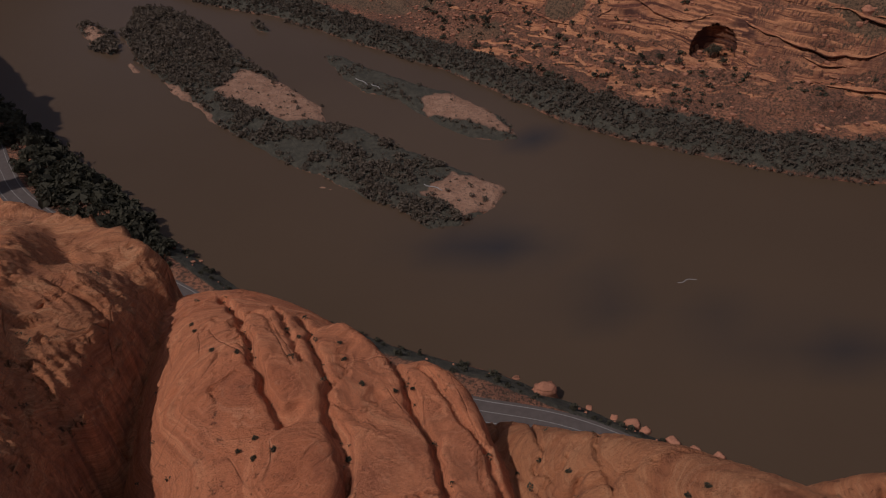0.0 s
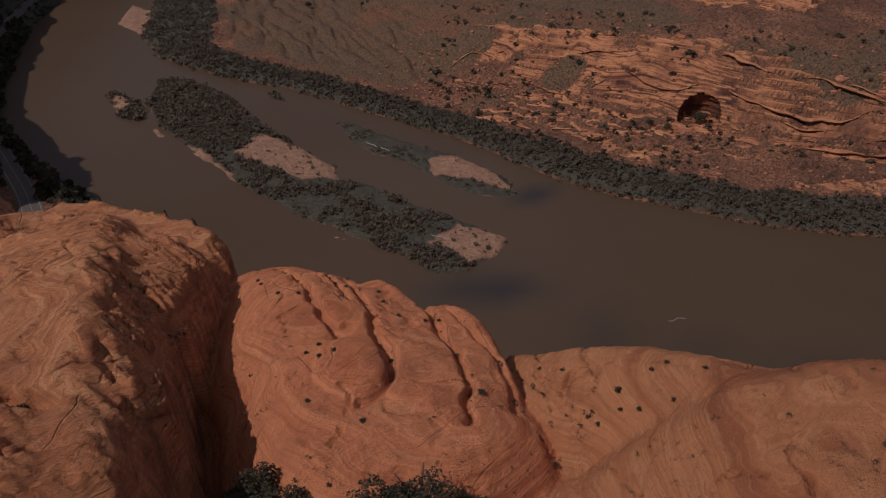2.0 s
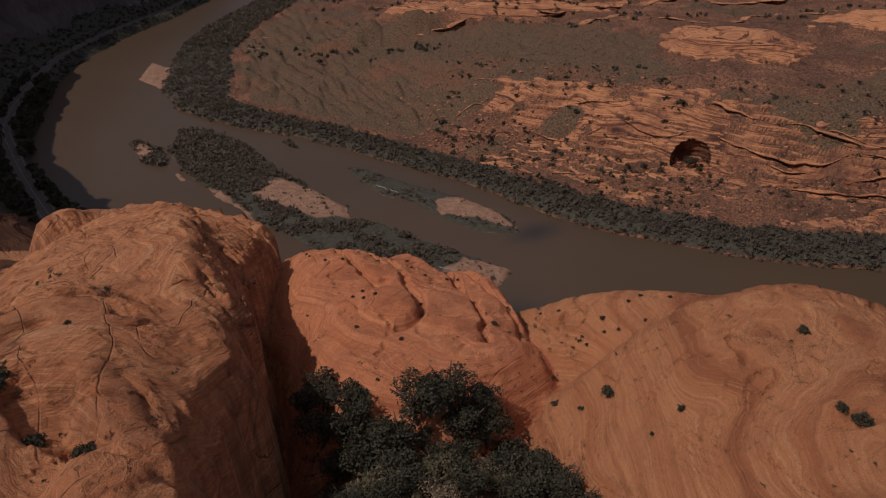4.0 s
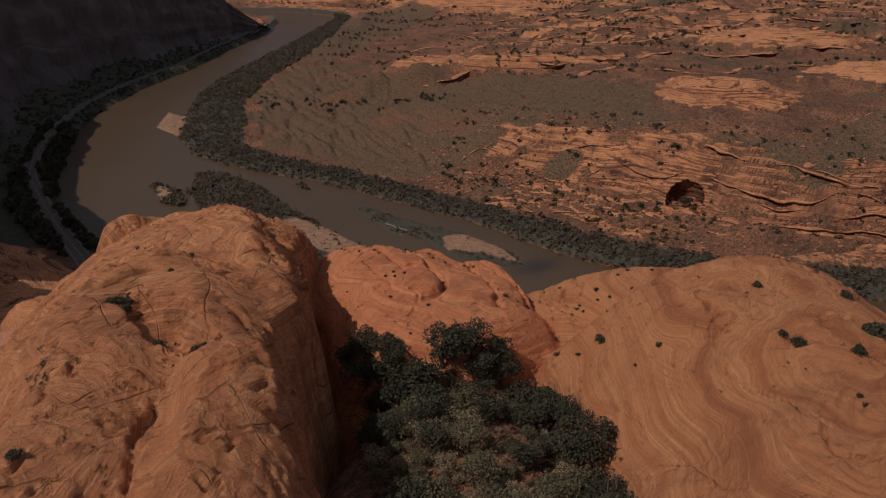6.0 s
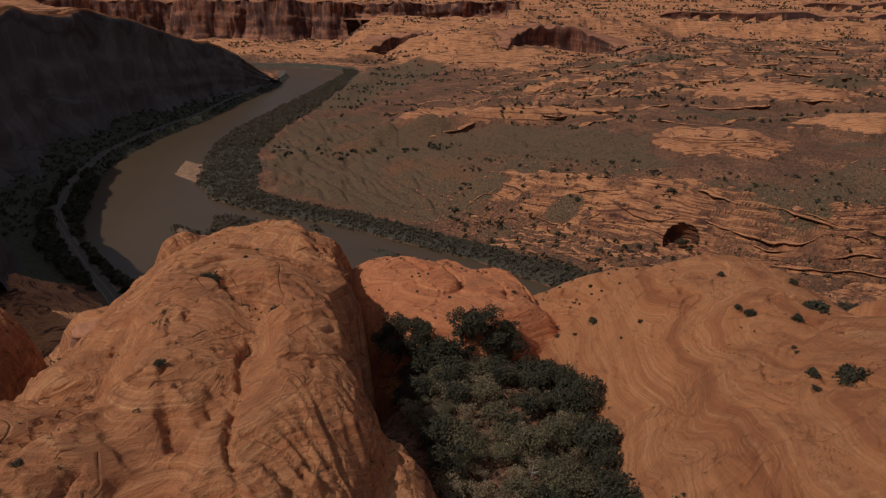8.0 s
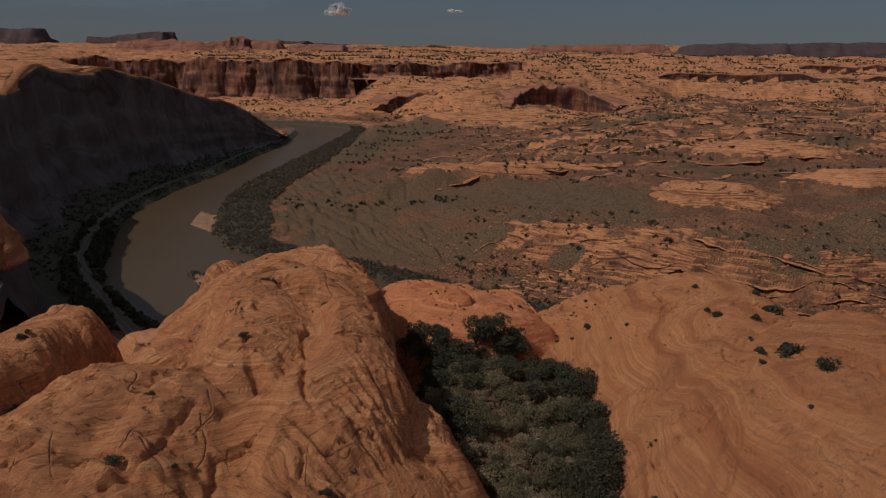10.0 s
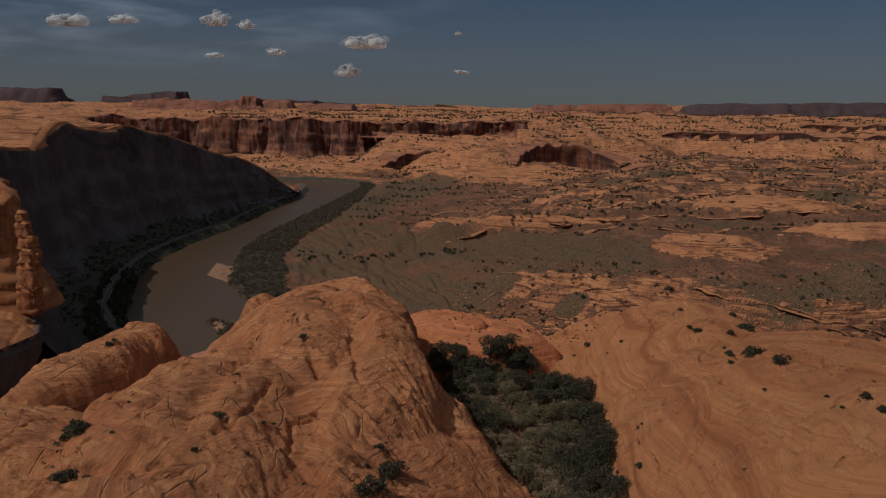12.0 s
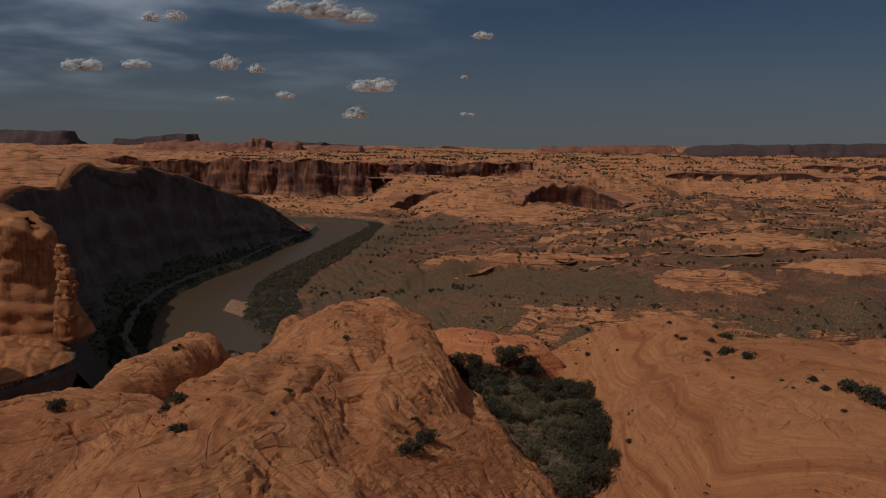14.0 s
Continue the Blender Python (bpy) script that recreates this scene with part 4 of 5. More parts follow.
    return tagged(ob, label, category, kind="stuff")


def bush_templates(seed, kinds, n, leaf, r=1.0, h=1.3):
    rng = np.random.default_rng(seed)
    return [cards(rng, n, bush_lobes(rng, 5, r, h), leaf) for _ in range(kinds)]


def random_points(seed, n, x0, x1, y0, y1):
    rng = np.random.default_rng(seed)
    return rng.uniform(x0, x1, n), rng.uniform(y0, y1, n), rng


def ground_z(x, y):
    return terrain(x, y)[0]


# thickets on the north bank: dense near, sparser far
x, y, rng = random_points(301, 150000, -280, 300, 240, 760)
dn = -side_distance(x, y, NORTH_BANK) + 3.0 * fbm(x / 22, y / 22, 3, 3)
width = np.where(x > 40, 26, 23) + 26 * step(440, 600, y)
ok = (dn > -1.0) & (dn < width) & (rng.uniform(0, 1, len(x)) < np.where(y < 520, 0.95, 0.55) * (0.55 + 0.6 * step(-0.5, 0.3, fbm(x / 16, y / 16, 2, 311))))
x, y = x[ok], y[ok]
scatter("tamarisk_thicket", bush_templates(1, 6, 13, 0.46), np.stack([x, y, ground_z(x, y) - 0.2], -1), 0.6 + 1.1 * rng.uniform(0, 1, len(x)) ** 2.5, 5, TAMARISK,
        "dense grey-brown tamarisk thicket along the river bank", "thicket")
x, y, rng = random_points(302, 60000, -300, -120, 700, 1480)
dn = -side_distance(x, y, NORTH_BANK) + 4.0 * fbm(x / 30, y / 30, 3, 3)
ok = (dn > 0.5) & (dn < 52 - 26 * step(1100, 1350, y)) & (rng.uniform(0, 1, len(x)) < 0.24)
x, y = x[ok], y[ok]
scatter("tamarisk_thicket", bush_templates(2, 4, 14, 0.5), np.stack([x, y, ground_z(x, y) - 0.2], -1), rng.uniform(1.2, 2.6, len(x)), 6, TAMARISK,
        "grey-brown tamarisk thicket along the far river bend", "thicket")

# islands
x, y, rng = random_points(303, 34000, -205, 32, 228, 455)
inside = np.maximum.reduce([inside_distance(x, y, p) for p in (ISLAND, ISLAND_SMALL, ISLET, BAR_WEST)])
bare = np.maximum.reduce([inside_distance(x, y, p) for p in (SAND_MAIN, SAND_TIP, SAND_SMALL, SAND_EDGE, SAND_WEST)]) + 2.2 * fbm(x / 8, y / 8, 3, 21)
shade = fbm(x / 14, y / 14, 3, 315)
low = inside_distance(x, y, ISLAND_SMALL) > -2
ok = (inside > 1.2 + 1.5 * fbm(x / 6, y / 6, 2, 317)) & ((bare < 0) & (rng.uniform(0, 1, len(x)) < np.where(low, 0.4, 0.85) * np.where((x < -105) & (y > 345), 1.0, 0.08 + 0.95 * step(-0.2, 0.2, shade))) | (bare >= 0) & (rng.uniform(0, 1, len(x)) < 0.06))
x, y = x[ok], y[ok]
tall = 0.5 + 0.5 * step(-0.3, 0.3, shade[ok]) + 0.4 * step(330, 390, y) * (x < -100) - 0.35 * low[ok]
scatter("island_thicket", bush_templates(3, 6, 16, 0.44), np.stack([x, y, ground_z(x, y) - 0.2], -1), tall * rng.uniform(0.6, 1.5, len(x)), 7, TAMARISK,
        "dense dark thicket covering the sandy river island", "thicket")

# south bank: trees beside the road, low brush further on
x, y, rng = random_points(304, 40000, -345, 140, 95, 560)
ds = side_distance(x, y, SOUTH_BANK)
road_off = np.abs(side_distance(x, y, ROAD))
wooded = step(-70, -105, x)
ok = (ds > 0.3) & (road_off > 4.6) & (ds < 10 + 14 * wooded) & (rng.uniform(0, 1, len(x)) < 0.3 + 0.35 * wooded)
x, y, wooded = x[ok], y[ok], wooded[ok]
scatter("bank_brush", bush_templates(4, 5, 40, 0.4), np.stack([x, y, ground_z(x, y) - 0.2], -1), (0.75 + 1.7 * wooded) * rng.uniform(0.6, 1.5, len(x)), 8, JUNIPER,
        "dark green brush and trees between road and river", "brush")

# added brush that makes the shaded talus under the canyon wall evenly dark
x, y, rng = random_points(311, 15000, -430, -270, 330, 1190)
ds = side_distance(x, y, SOUTH_BANK)
ok = (ds > 0.3) & (np.abs(side_distance(x, y, ROAD)) > 4.8) & (ds < 0.55 * rim_height(y)) & (rng.uniform(0, 1, len(x)) < 0.3 + 0.5 * (ds < 12))
x, y = x[ok], y[ok]
scatter("talus_brush", bush_templates(10, 4, 14, 0.5), np.stack([x, y, ground_z(x, y) - 0.2], -1), rng.uniform(0.7, 1.9, len(x)), 16, JUNIPER,
        "dark brush added to deepen the shaded talus below the canyon wall", "brush")

# scrub on the flats, ledges and plateaus
x, y, rng = random_points(305, 42000, -260, 420, 330, 1000)
z, rock, sand, green = terrain(x, y)
dn = -side_distance(x, y, NORTH_BANK)
ok = (dn > 18) & (green < 0.4) & (rng.uniform(0, 1, len(x)) < np.where(rock > 0.5, 0.10, 0.6) * (1 - 0.5 * step(600, 1000, y)))
scatter("sage_scrub", bush_templates(5, 4, 4, 0.55, 0.8, 0.7), np.stack([x, y, z], -1)[ok], rng.uniform(0.3, 0.75, ok.sum()), 9, SAGE,
        "low grey-green sagebrush dotted over the flat", "scrub")
x, y, rng = random_points(306, 22000, -160, 380, 320, 640)
z, rock, sand, green = terrain(x, y)
dn = -side_distance(x, y, NORTH_BANK)
ok = (dn > 24) & (dn < 130) & (x > -20) & (rng.uniform(0, 1, len(x)) < 0.08 + 0.12 * step(0.1, 0.5, fbm(x / 20, y / 20, 2, 321)) + 0.25 * (dn < 62))
scatter("ledge_shrubs", bush_templates(6, 4, 26, 0.42), np.stack([x, y, z - 0.1], -1)[ok], 0.4 + 1.6 * rng.uniform(0, 1, ok.sum()) ** 2.5, 10, JUNIPER,
        "dark juniper shrubs dotted on the sandstone ledges", "shrubs")
x, y, rng = random_points(307, 130000, -900, 1900, 600, 3600)
z, rock, sand, green = terrain(x, y)
patchy = fbm(x / 120, y / 45, 4, 331)
ok = (np.abs(x + 0.05 * y) < 0.62 * (y + 160)) & (-side_distance(x, y, NORTH_BANK) > 60) & (rng.uniform(0, 1, len(x)) < (0.02 + 0.8 * step(0.2, 0.42, patchy)) * (1 - 0.4 * step(1200, 2600, y)) )
scatter("far_shrubs", bush_templates(7, 3, 6, 0.85), np.stack([x, y, z - 0.1], -1)[ok], rng.uniform(0.9, 2.4, ok.sum()) * (1 + 0.6 * step(1200, 2600, y[ok])), 11, JUNIPER,
        "dark juniper shrubs scattered over the far slickrock", "shrubs")


def trunk_mesh(rng, h, r, limbs=4):
    """A tapered, leaning trunk with limbs."""
    vs, fs = [], []

    def limb(p, q, r0, r1):
        p, q = Vector(p), Vector(q)
        side = (q - p).orthogonal().normalized()
        other = (q - p).normalized().cross(side)
        base = len(vs)
        for c, rad in ((p, r0), ((p + q) / 2 + side * 0.06 * (q - p).length, (r0 + r1) / 2), (q, r1)):
            for k in range(6):
                a = k * math.pi / 3
                vs.append(tuple(c + (side * math.cos(a) + other * math.sin(a)) * rad))
        for ring in (0, 6):
            for k in range(6):
                fs.append((base + ring + k, base + ring + (k + 1) % 6, base + ring + 6 + (k + 1) % 6, base + ring + 6 + k))

    top = (rng.uniform(-0.2, 0.2) * h, rng.uniform(-0.2, 0.2) * h, h * 0.6)
    limb((0, 0, -0.3), top, r, r * 0.55)
    for k in range(limbs):
        a = 6.283 * k / limbs + rng.uniform(0, 1)
        start = tuple(v * rng.uniform(0.45, 0.95) for v in top)
        limb(start, (top[0] + math.cos(a) * h * 0.35, top[1] + math.sin(a) * h * 0.35, h * rng.uniform(0.65, 0.95)), r * 0.5, r * 0.16)
    return mesh_from("trunk", vs, fs)


def tree_kind(name, seed, n, leaf, r, h, mat, dead=False):
    """One plant of a kind: an empty with its trunk and its crown."""
    rng = np.random.default_rng(seed)
    root = new(name)
    place("trunk", trunk_mesh(rng, h, 0.05 * h + 0.03, 6 if dead else 4), DEADWOOD if dead else BARK, root)
    if not dead:
        v, f = cards(rng, n, bush_lobes(rng, 9, r, h), leaf)
        place("crown", mesh_from("crown", v, f, False), mat, root)
    return root


def plant(kind, x, y, z, scale, turn):
    ob = copy_thing(kind, pose(x, y, z, 0, 0, turn) @ Matrix.Diagonal((scale, scale, scale, 1)))
    return ob


def clear_away(kind):
    for o in (*kind.children_recursive, kind):
        bpy.data.objects.remove(o)


OAK_KINDS = [tagged(tree_kind("scrub_oak", 400 + k, 1350, 0.115, 1.9, 2.7, OAK), "bushy grey-green oak in the sandy hollow", "tree", "trees in the hollow") for k in range(3)]
DRY_KINDS = [tagged(tree_kind("dry_bush", 410 + k, 950, 0.1, 1.5, 1.9, DRY), "pale brown dry bush in the sandy hollow", "bush", "trees in the hollow") for k in range(2)]
JUNIPER_KINDS = [tagged(tree_kind("juniper_tree", 420 + k, 1500, 0.115, 1.8, 3.3, JUNIPER), "dark green juniper tree in the sandy hollow", "tree", "trees in the hollow") for k in range(4)]
SHRUB_KINDS = [tagged(tree_kind("juniper_shrub", 440 + k, 480, 0.11, 0.9, 0.75, JUNIPER), "dark green juniper shrub rooted in the sandstone", "shrub", "shrubs on the domes") for k in range(4)]
SNAG_KIND = tagged(tree_kind("dead_tree", 460, 0, 0, 1.2, 2.6, OAK, True), "bare grey dead tree among the junipers", "tree")

GROVE = [(-18.5, 37), (-13.5, 33.5), (-9.8, 30), (-7, 27), (-4, 30), (2, 31.5), (6, 30.5), (9.2, 26), (12, 20), (14, 10), (14, -2), (12, -14), (12.5, -34), (5, -36), (0, -21), (-5, -9), (-9, 3), (-12.5, 15), (-15, 27)]
gx, gy, rng = random_points(308, 4000, -20, 16, -37, 42)
deep = inside_distance(gx, gy, GROVE)
taken = []
for px, py, d in zip(gx, gy, deep):
    clearing = ((px - 2.5) / 3.2) ** 2 + ((py - 16.5) / 5.5) ** 2 < 1 or ((px - 6) / 1.5) ** 2 + ((py + 5) / 2.5) ** 2 < 1 or ((px - 5.5) / 2.0) ** 2 + ((py - 8) / 3.0) ** 2 < 1
    gap = 1.1 if clearing else 1.5 if 23 < py < 31 else 1.9
    if d < 0.5 or any((px - qx) ** 2 + (py - qy) ** 2 < gap * gap for qx, qy, _ in taken) or (clearing and rng.uniform() < 0.8):
        continue
    taken.append((px, py, clearing))
taken = np.array(taken)
tz = domes(taken[:, 0], taken[:, 1])[0]
inner = inside_distance(taken[:, 0], taken[:, 1], GROVE)
for (px, py, clearing), pz, d in zip(taken, tz, inner):
    rim = d < 3.2 and (py > 18 or px > 6)
    kind = JUNIPER_KINDS[rng.integers(4)] if rim or rng.uniform() < 0.15 else (DRY_KINDS[rng.integers(2)] if rng.uniform() < 0.36 else OAK_KINDS[rng.integers(3)])
    scale = (0.35 if clearing else 1.0) * rng.uniform(0.55, 1.45) * (1.15 if rim else 1.0) * (1.05 if 20 < py < 27 else 1.0)
    plant(kind, px, py, pz - 0.1, scale, rng.uniform(0, 360))
for px, py, s in ((115.5, 364, 1.9), (119.5, 366, 1.6), (119, 355, 1.3), (8, 418, 1.2), (14, 414, 1.3), (84, 362, 1.1), (92, 360, 1.2)):
    plant(JUNIPER_KINDS[int(px) % 4], px, py, float(ground_z(np.array([px]), np.array([py]))[0]) - 0.2, s, 50 * px)
for px, py, s in ((12.3, 3, 1.2), (11.6, 10, 1.1), (6.5, 30, 0.9), (-12, 22, 0.9), (4, -2, 0.8)):
    plant(SNAG_KIND, px, py, domes(np.array([px]), np.array([py]))[0][0], s, 40 * px)

# low grass and litter on the hollow floor
gx, gy, rng = random_points(309, 2600, -19, 16, -37, 41)
ok = inside_distance(gx, gy, GROVE) > -0.5
gx, gy = gx[ok], gy[ok]
scatter("dry_grass", bush_templates(8, 3, 12, 0.16, 0.35, 0.4), np.stack([gx, gy, dome_surface(gx, gy)[0]], -1), rng.uniform(0.5, 1.3, len(gx)), 12, SAGE,
        "dry tan grass and litter on the hollow floor", "grass")

SHRUBS_LEFT_BACK = [(-49.5, -49.6, 2.5), (-45.3, -60.2, 2.3), (-35.8, -44, 1.2), (-37.7, -31.2, 1), (-30.7, -40.1, 0.5), (-31.3, -42.1, 0.6), (-31, -49.7, 0.6), (-35.8, -52.2, 0.7), (-44.3, -52.3, 0.5), (-46.7, -42.8, 0.3), (-18.1, -39.8, 1.2), (-16.4, -34.4, 1.1), (-19.1, -43.4, 0.7), (-18.1, -47.6, 2.7), (-16.5, -43, 2.9), (-43.7, -59.2, 1.1), (-68.2, -46.5, 2.5)]
SHRUBS_LEFT_FRONT = [(-57.5, -29, 1.3), (-56, -36.5, 1.6), (-58.6, -21, 1.1), (-52.5, -46, 1.4), (-43.2, 34.8, 1), (-66.6, 75.4, 1.1), (-44.8, 24.1, 1.9), (-31.8, 30, 2.2), (-36.6, 13.7, 1.8), (-31, 7, 1.9), (-26.3, 5.3, 1.7), (-37.2, 12.2, 1), (-46.3, 9.4, 0.9), (-32.9, -14.4, 1.1), (-35.7, 32, 0.6), (-34.1, 20.7, 0.6), (-69.5, 0.5, 1.4), (-35.8, 11.8, 1.4), (-66.1, -9.7, 2.5), (-69.2, 1.7, 1), (-22.3, 66.9, 0.3), (-23, 68.3, 0.4), (-19.2, 62.6, 0.3), (-16.6, 61.8, 0.3)]
SHRUBS_CENTRE = [(-12.1, 42.3, 0.4), (-6.7, 39.7, 0.5), (4, 45.1, 0.7), (-8.7, 32.5, 0.4), (8.6, 52.5, 0.4), (-10.7, 49.4, 0.4), (-12.5, 51, 0.4), (-13.6, 49.7, 0.3), (-0.5, 59.2, 0.4), (-5, 59, 0.5), (-2, 58.5, 0.3), (-11.7, 65.5, 0.3), (-7.9, 65.5, 0.3), (-7.1, 63, 0.3), (-5, 50.2, 0.6), (-12.1, 48.7, 0.3)]
SHRUBS_RIGHT_FRONT = [(31.9, 17.1, 1), (33.3, 15.9, 1.5), (42.6, 17.8, 2.9), (42.7, 27.2, 1.4), (33, 28.8, 1.1), (16.6, 43.7, 0.7), (14.9, 45.6, 0.7), (15, 29.1, 1.5), (17.9, 21.7, 0.4), (12.6, 29.5, 0.6), (14, 43, 0.4), (42.7, 19.9, 2), (18, 40.7, 0.4), (10.9, 39.9, 0.6), (10.4, 32.7, 0.8), (14.7, 41.6, 0.4), (20.6, 23, 0.7), (19.5, 44.1, 0.3), (20.9, 44.5, 0.3), (23.8, 42.7, 0.4), (20.7, 40.2, 0.4), (16.6, 41.7, 0.4), (10.3, 52.5, 0.4), (12.3, 49.9, 0.4)]
SHRUBS_RIGHT_BACK = [(32.1, -6.5, 1.5), (38.3, 13.4, 1.4), (34.5, 3.4, 0.6), (35, -9.1, 3), (36.2, -16.9, 2.2), (31.8, -8.5, 0.9), (14.7, -28.3, 1.1), (31.3, -25.2, 0.6), (36.6, -31.5, 0.5), (37.3, -34.5, 0.6), (35, 5.4, 0.6), (17.1, -17.3, 0.5), (40.6, -33.1, 1.3), (40.8, -37, 1.3), (43.8, -37.4, 2.7), (45.2, -41.2, 3.2), (45, -45, 3.1), (39.7, -46.1, 0.7)]

for x0, y0, size in SHRUBS_LEFT_BACK + SHRUBS_LEFT_FRONT + SHRUBS_CENTRE + SHRUBS_RIGHT_FRONT + SHRUBS_RIGHT_BACK:
    kind = SHRUB_KINDS[rng.integers(4)]
    plant(kind, x0, y0, dome_surface(np.array([x0]), np.array([y0]))[0][0] - 0.12 * size, max(0.32, size * 0.72), rng.uniform(0, 360))
for kind in OAK_KINDS + DRY_KINDS + JUNIPER_KINDS + SHRUB_KINDS + [SNAG_KIND]:
    clear_away(kind)

# tufts in the joints and hollows of the domes
gx, gy, rng = random_points(310, 9000, -85, 75, -70, 85)
hollow = fbm(gx / 7, gy / 7, 2, 341)
near_joint = np.minimum.reduce([np.abs(side_distance(gx, gy, c)) for _, _, c in JOINTS])
zz, who, _ = dome_surface(gx, gy)
near_trough = np.abs(side_distance(gx, gy, TROUGHS[1][2]) + 1.0 * fbm(gx / 4, gy / 4, 2, 343))
ok = (who != 6) & (zz > 94) & ((near_joint < 0.5) & (rng.uniform(0, 1, len(gx)) < 0.55) | (near_trough < 1.3) | (hollow > 0.55) & (rng.uniform(0, 1, len(gx)) < 0.3) | (rng.uniform(0, 1, len(gx)) < 0.01))
scatter("rock_tufts", bush_templates(9, 4, 14, 0.13, 0.35, 0.4), np.stack([gx, gy, zz - 0.02], -1)[ok], rng.uniform(0.4, 1.1, ok.sum()), 13, JUNIPER,
        "small dark tufts growing in cracks of the sandstone", "plants")


# ---- road ----
def smooth_line(pts, spacing):
    out = []
    pts = [Vector((*p, 0)) for p in pts]
    for k in range(1, len(pts) - 2):
        a, b, c, d = pts[k - 1:k + 3]
        n = max(2, int((c - b).length / spacing))
        for i in range(n):
            t = i / n
            out.append(0.5 * (2 * b + (c - a) * t + (2 * a - 5 * b + 4 * c - d) * t * t + (3 * b - a - 3 * c + d) * t ** 3))
    return np.array([(p.x, p.y) for p in out])


def ribbon(name, line, off, half, z, thick, keep=None):
    """A strip along a line, off metres to its left, with real thickness."""
    d = np.gradient(line, axis=0)
    d /= np.linalg.norm(d, axis=1)[:, None]
    nrm = np.stack([-d[:, 1], d[:, 0]], -1)
    a, b = line + nrm * (off + half), line + nrm * (off - half)
    n = len(line)
    v = np.concatenate([np.column_stack([a, np.full(n, z)]), np.column_stack([b, np.full(n, z)]), np.column_stack([a, np.full(n, z - thick)]), np.column_stack([b, np.full(n, z - thick)])])
    f = []
    for k in range(n - 1):
        if keep is not None and not keep(k):
            continue
        f += [(n + k, n + k + 1, k + 1, k), (k, k + 1, 2 * n + k + 1, 2 * n + k), (3 * n + k, 3 * n + k + 1, n + k + 1, n + k)]
    return mesh_from(name, v, f, False)


road_line = smooth_line(ROAD, 3.0)
road = tagged(place("road", ribbon("road", road_line, 0, 4.4, 6.0, 0.5), ASPHALT), "grey asphalt canyon road with white edge lines", "road", kind="structure")
for off in (-3.4, 3.4):
    place("edge_line", ribbon("edge_line", road_line, off, 0.09, 6.02, 0.02), PAINT, road)
place("centre_line", ribbon("centre_line", road_line, 0, 0.08, 6.02, 0.02), PAINT, road)


# ---- loose rock ----
def ico(level):
    bm = bmesh.new()
    bmesh.ops.create_icosphere(bm, subdivisions=level, radius=1)
    v = np.array([p.co[:] for p in bm.verts])
    f = np.array([[p.index for p in q.verts] for q in bm.faces])
    bm.free()
    return v, f


def rounded_rock(seed, level=4, power=0.6, bed=0.07, lump=0.22):
    """A blocky boulder with rounded corners, bedding ribs and dents, about one metre in radius."""
    v, f = ico(level)
    v = np.sign(v) * np.abs(v) ** power
    v = v / np.abs(v).max()
    n1 = fbm(v[:, 0] * 1.4 + v[:, 2] * 1.1 + seed, v[:, 1] * 1.4 - v[:, 2] * 0.8 + 3 * seed, 4, 500 + seed)
    ribs = fbm(v[:, 2] * 5 + 0.4 * n1, np.full(len(v), seed * 1.7), 3, 520 + seed)
    k = 1 + lump * n1 + bed * ribs
    return np.column_stack([v[:, 0] * k, v[:, 1] * k, v[:, 2] * (1 + 0.6 * lump * n1)]), f


def set_rock(name, seed, at, radii, turn, label, category, material=BOULDER, level=4, **shape):
    v, f = rounded_rock(seed, level, **shape)
    ob = place(name, mesh_from(name, v * np.array(radii), f), material)
    ob.matrix_world = pose(*at, 0, 0, turn)
    return tagged(ob, label, category)


set_rock("boulder", 1, (26, 158.2, 1.6), (3.0, 2.4, 2.6), 20, "large orange sandstone boulder at the water's edge", "boulder")
for k, (bx, by, r) in enumerate(((47, 149, 1.6), (50, 147, 1.2), (43, 151.5, 1.0), (56, 143.5, 1.4), (61, 141.5, 1.1), (19, 164.8, 0.8), (66, 139, 1.3), (37, 154.5, 0.8))):
    set_rock("boulder", 2 + k, (bx, by, float(ground_z(np.array([bx * 1.0]), np.array([by * 1.0]))[0]) + 0.3 * r), (r * 1.2, r, r * 0.8), 37 * k,
             "orange sandstone boulder on the road embankment", "boulder", level=3)
set_rock("boulder", 14, (175, 352, 36.5), (4, 3.4, 3.2), 15, "square orange sandstone block on the ledges", "boulder")
set_rock("boulder", 15, (-66.5, 42, 93.5), (4.5, 3.2, 2.4), 35, "leaning orange sandstone slab beside the dome", "boulder", lump=0.12, bed=0.14)

x, y, rng = random_points(320, 26000, -60, 330, 300, 520)
z, rock, sand, green = terrain(x, y)
dn = -side_distance(x, y, NORTH_BANK)
ok = (dn > 26) & (dn < 120) & (rng.uniform(0, 1, len(x)) < 0.08 + 0.32 * (dn < 80) * (x > -30))
pebbles = [rounded_rock(30 + k, 1, 0.5, 0.0, 0.3) for k in range(4)]
scatter("rubble", pebbles, np.stack([x, y, z + 0.05], -1)[ok], 0.18 + 1.0 * rng.uniform(0, 1, ok.sum()) ** 4, 14, BOULDER, "fallen orange sandstone rubble below the ledges", "rubble")
x, y, rng = random_points(321, 6000, -250, 140, 90, 380)
ds = side_distance(x, y, SOUTH_BANK)
ok = (ds > -1.5) & (ds < 8) & (rng.uniform(0, 1, len(x)) < 0.6)
scatter("bank_stones", pebbles, np.stack([x[ok], y[ok], ground_z(x[ok], y[ok]) + 0.05], -1), 0.15 + 0.6 * rng.uniform(0, 1, ok.sum()) ** 3, 15, BOULDER, "orange stones strewn along the river bank", "stones")

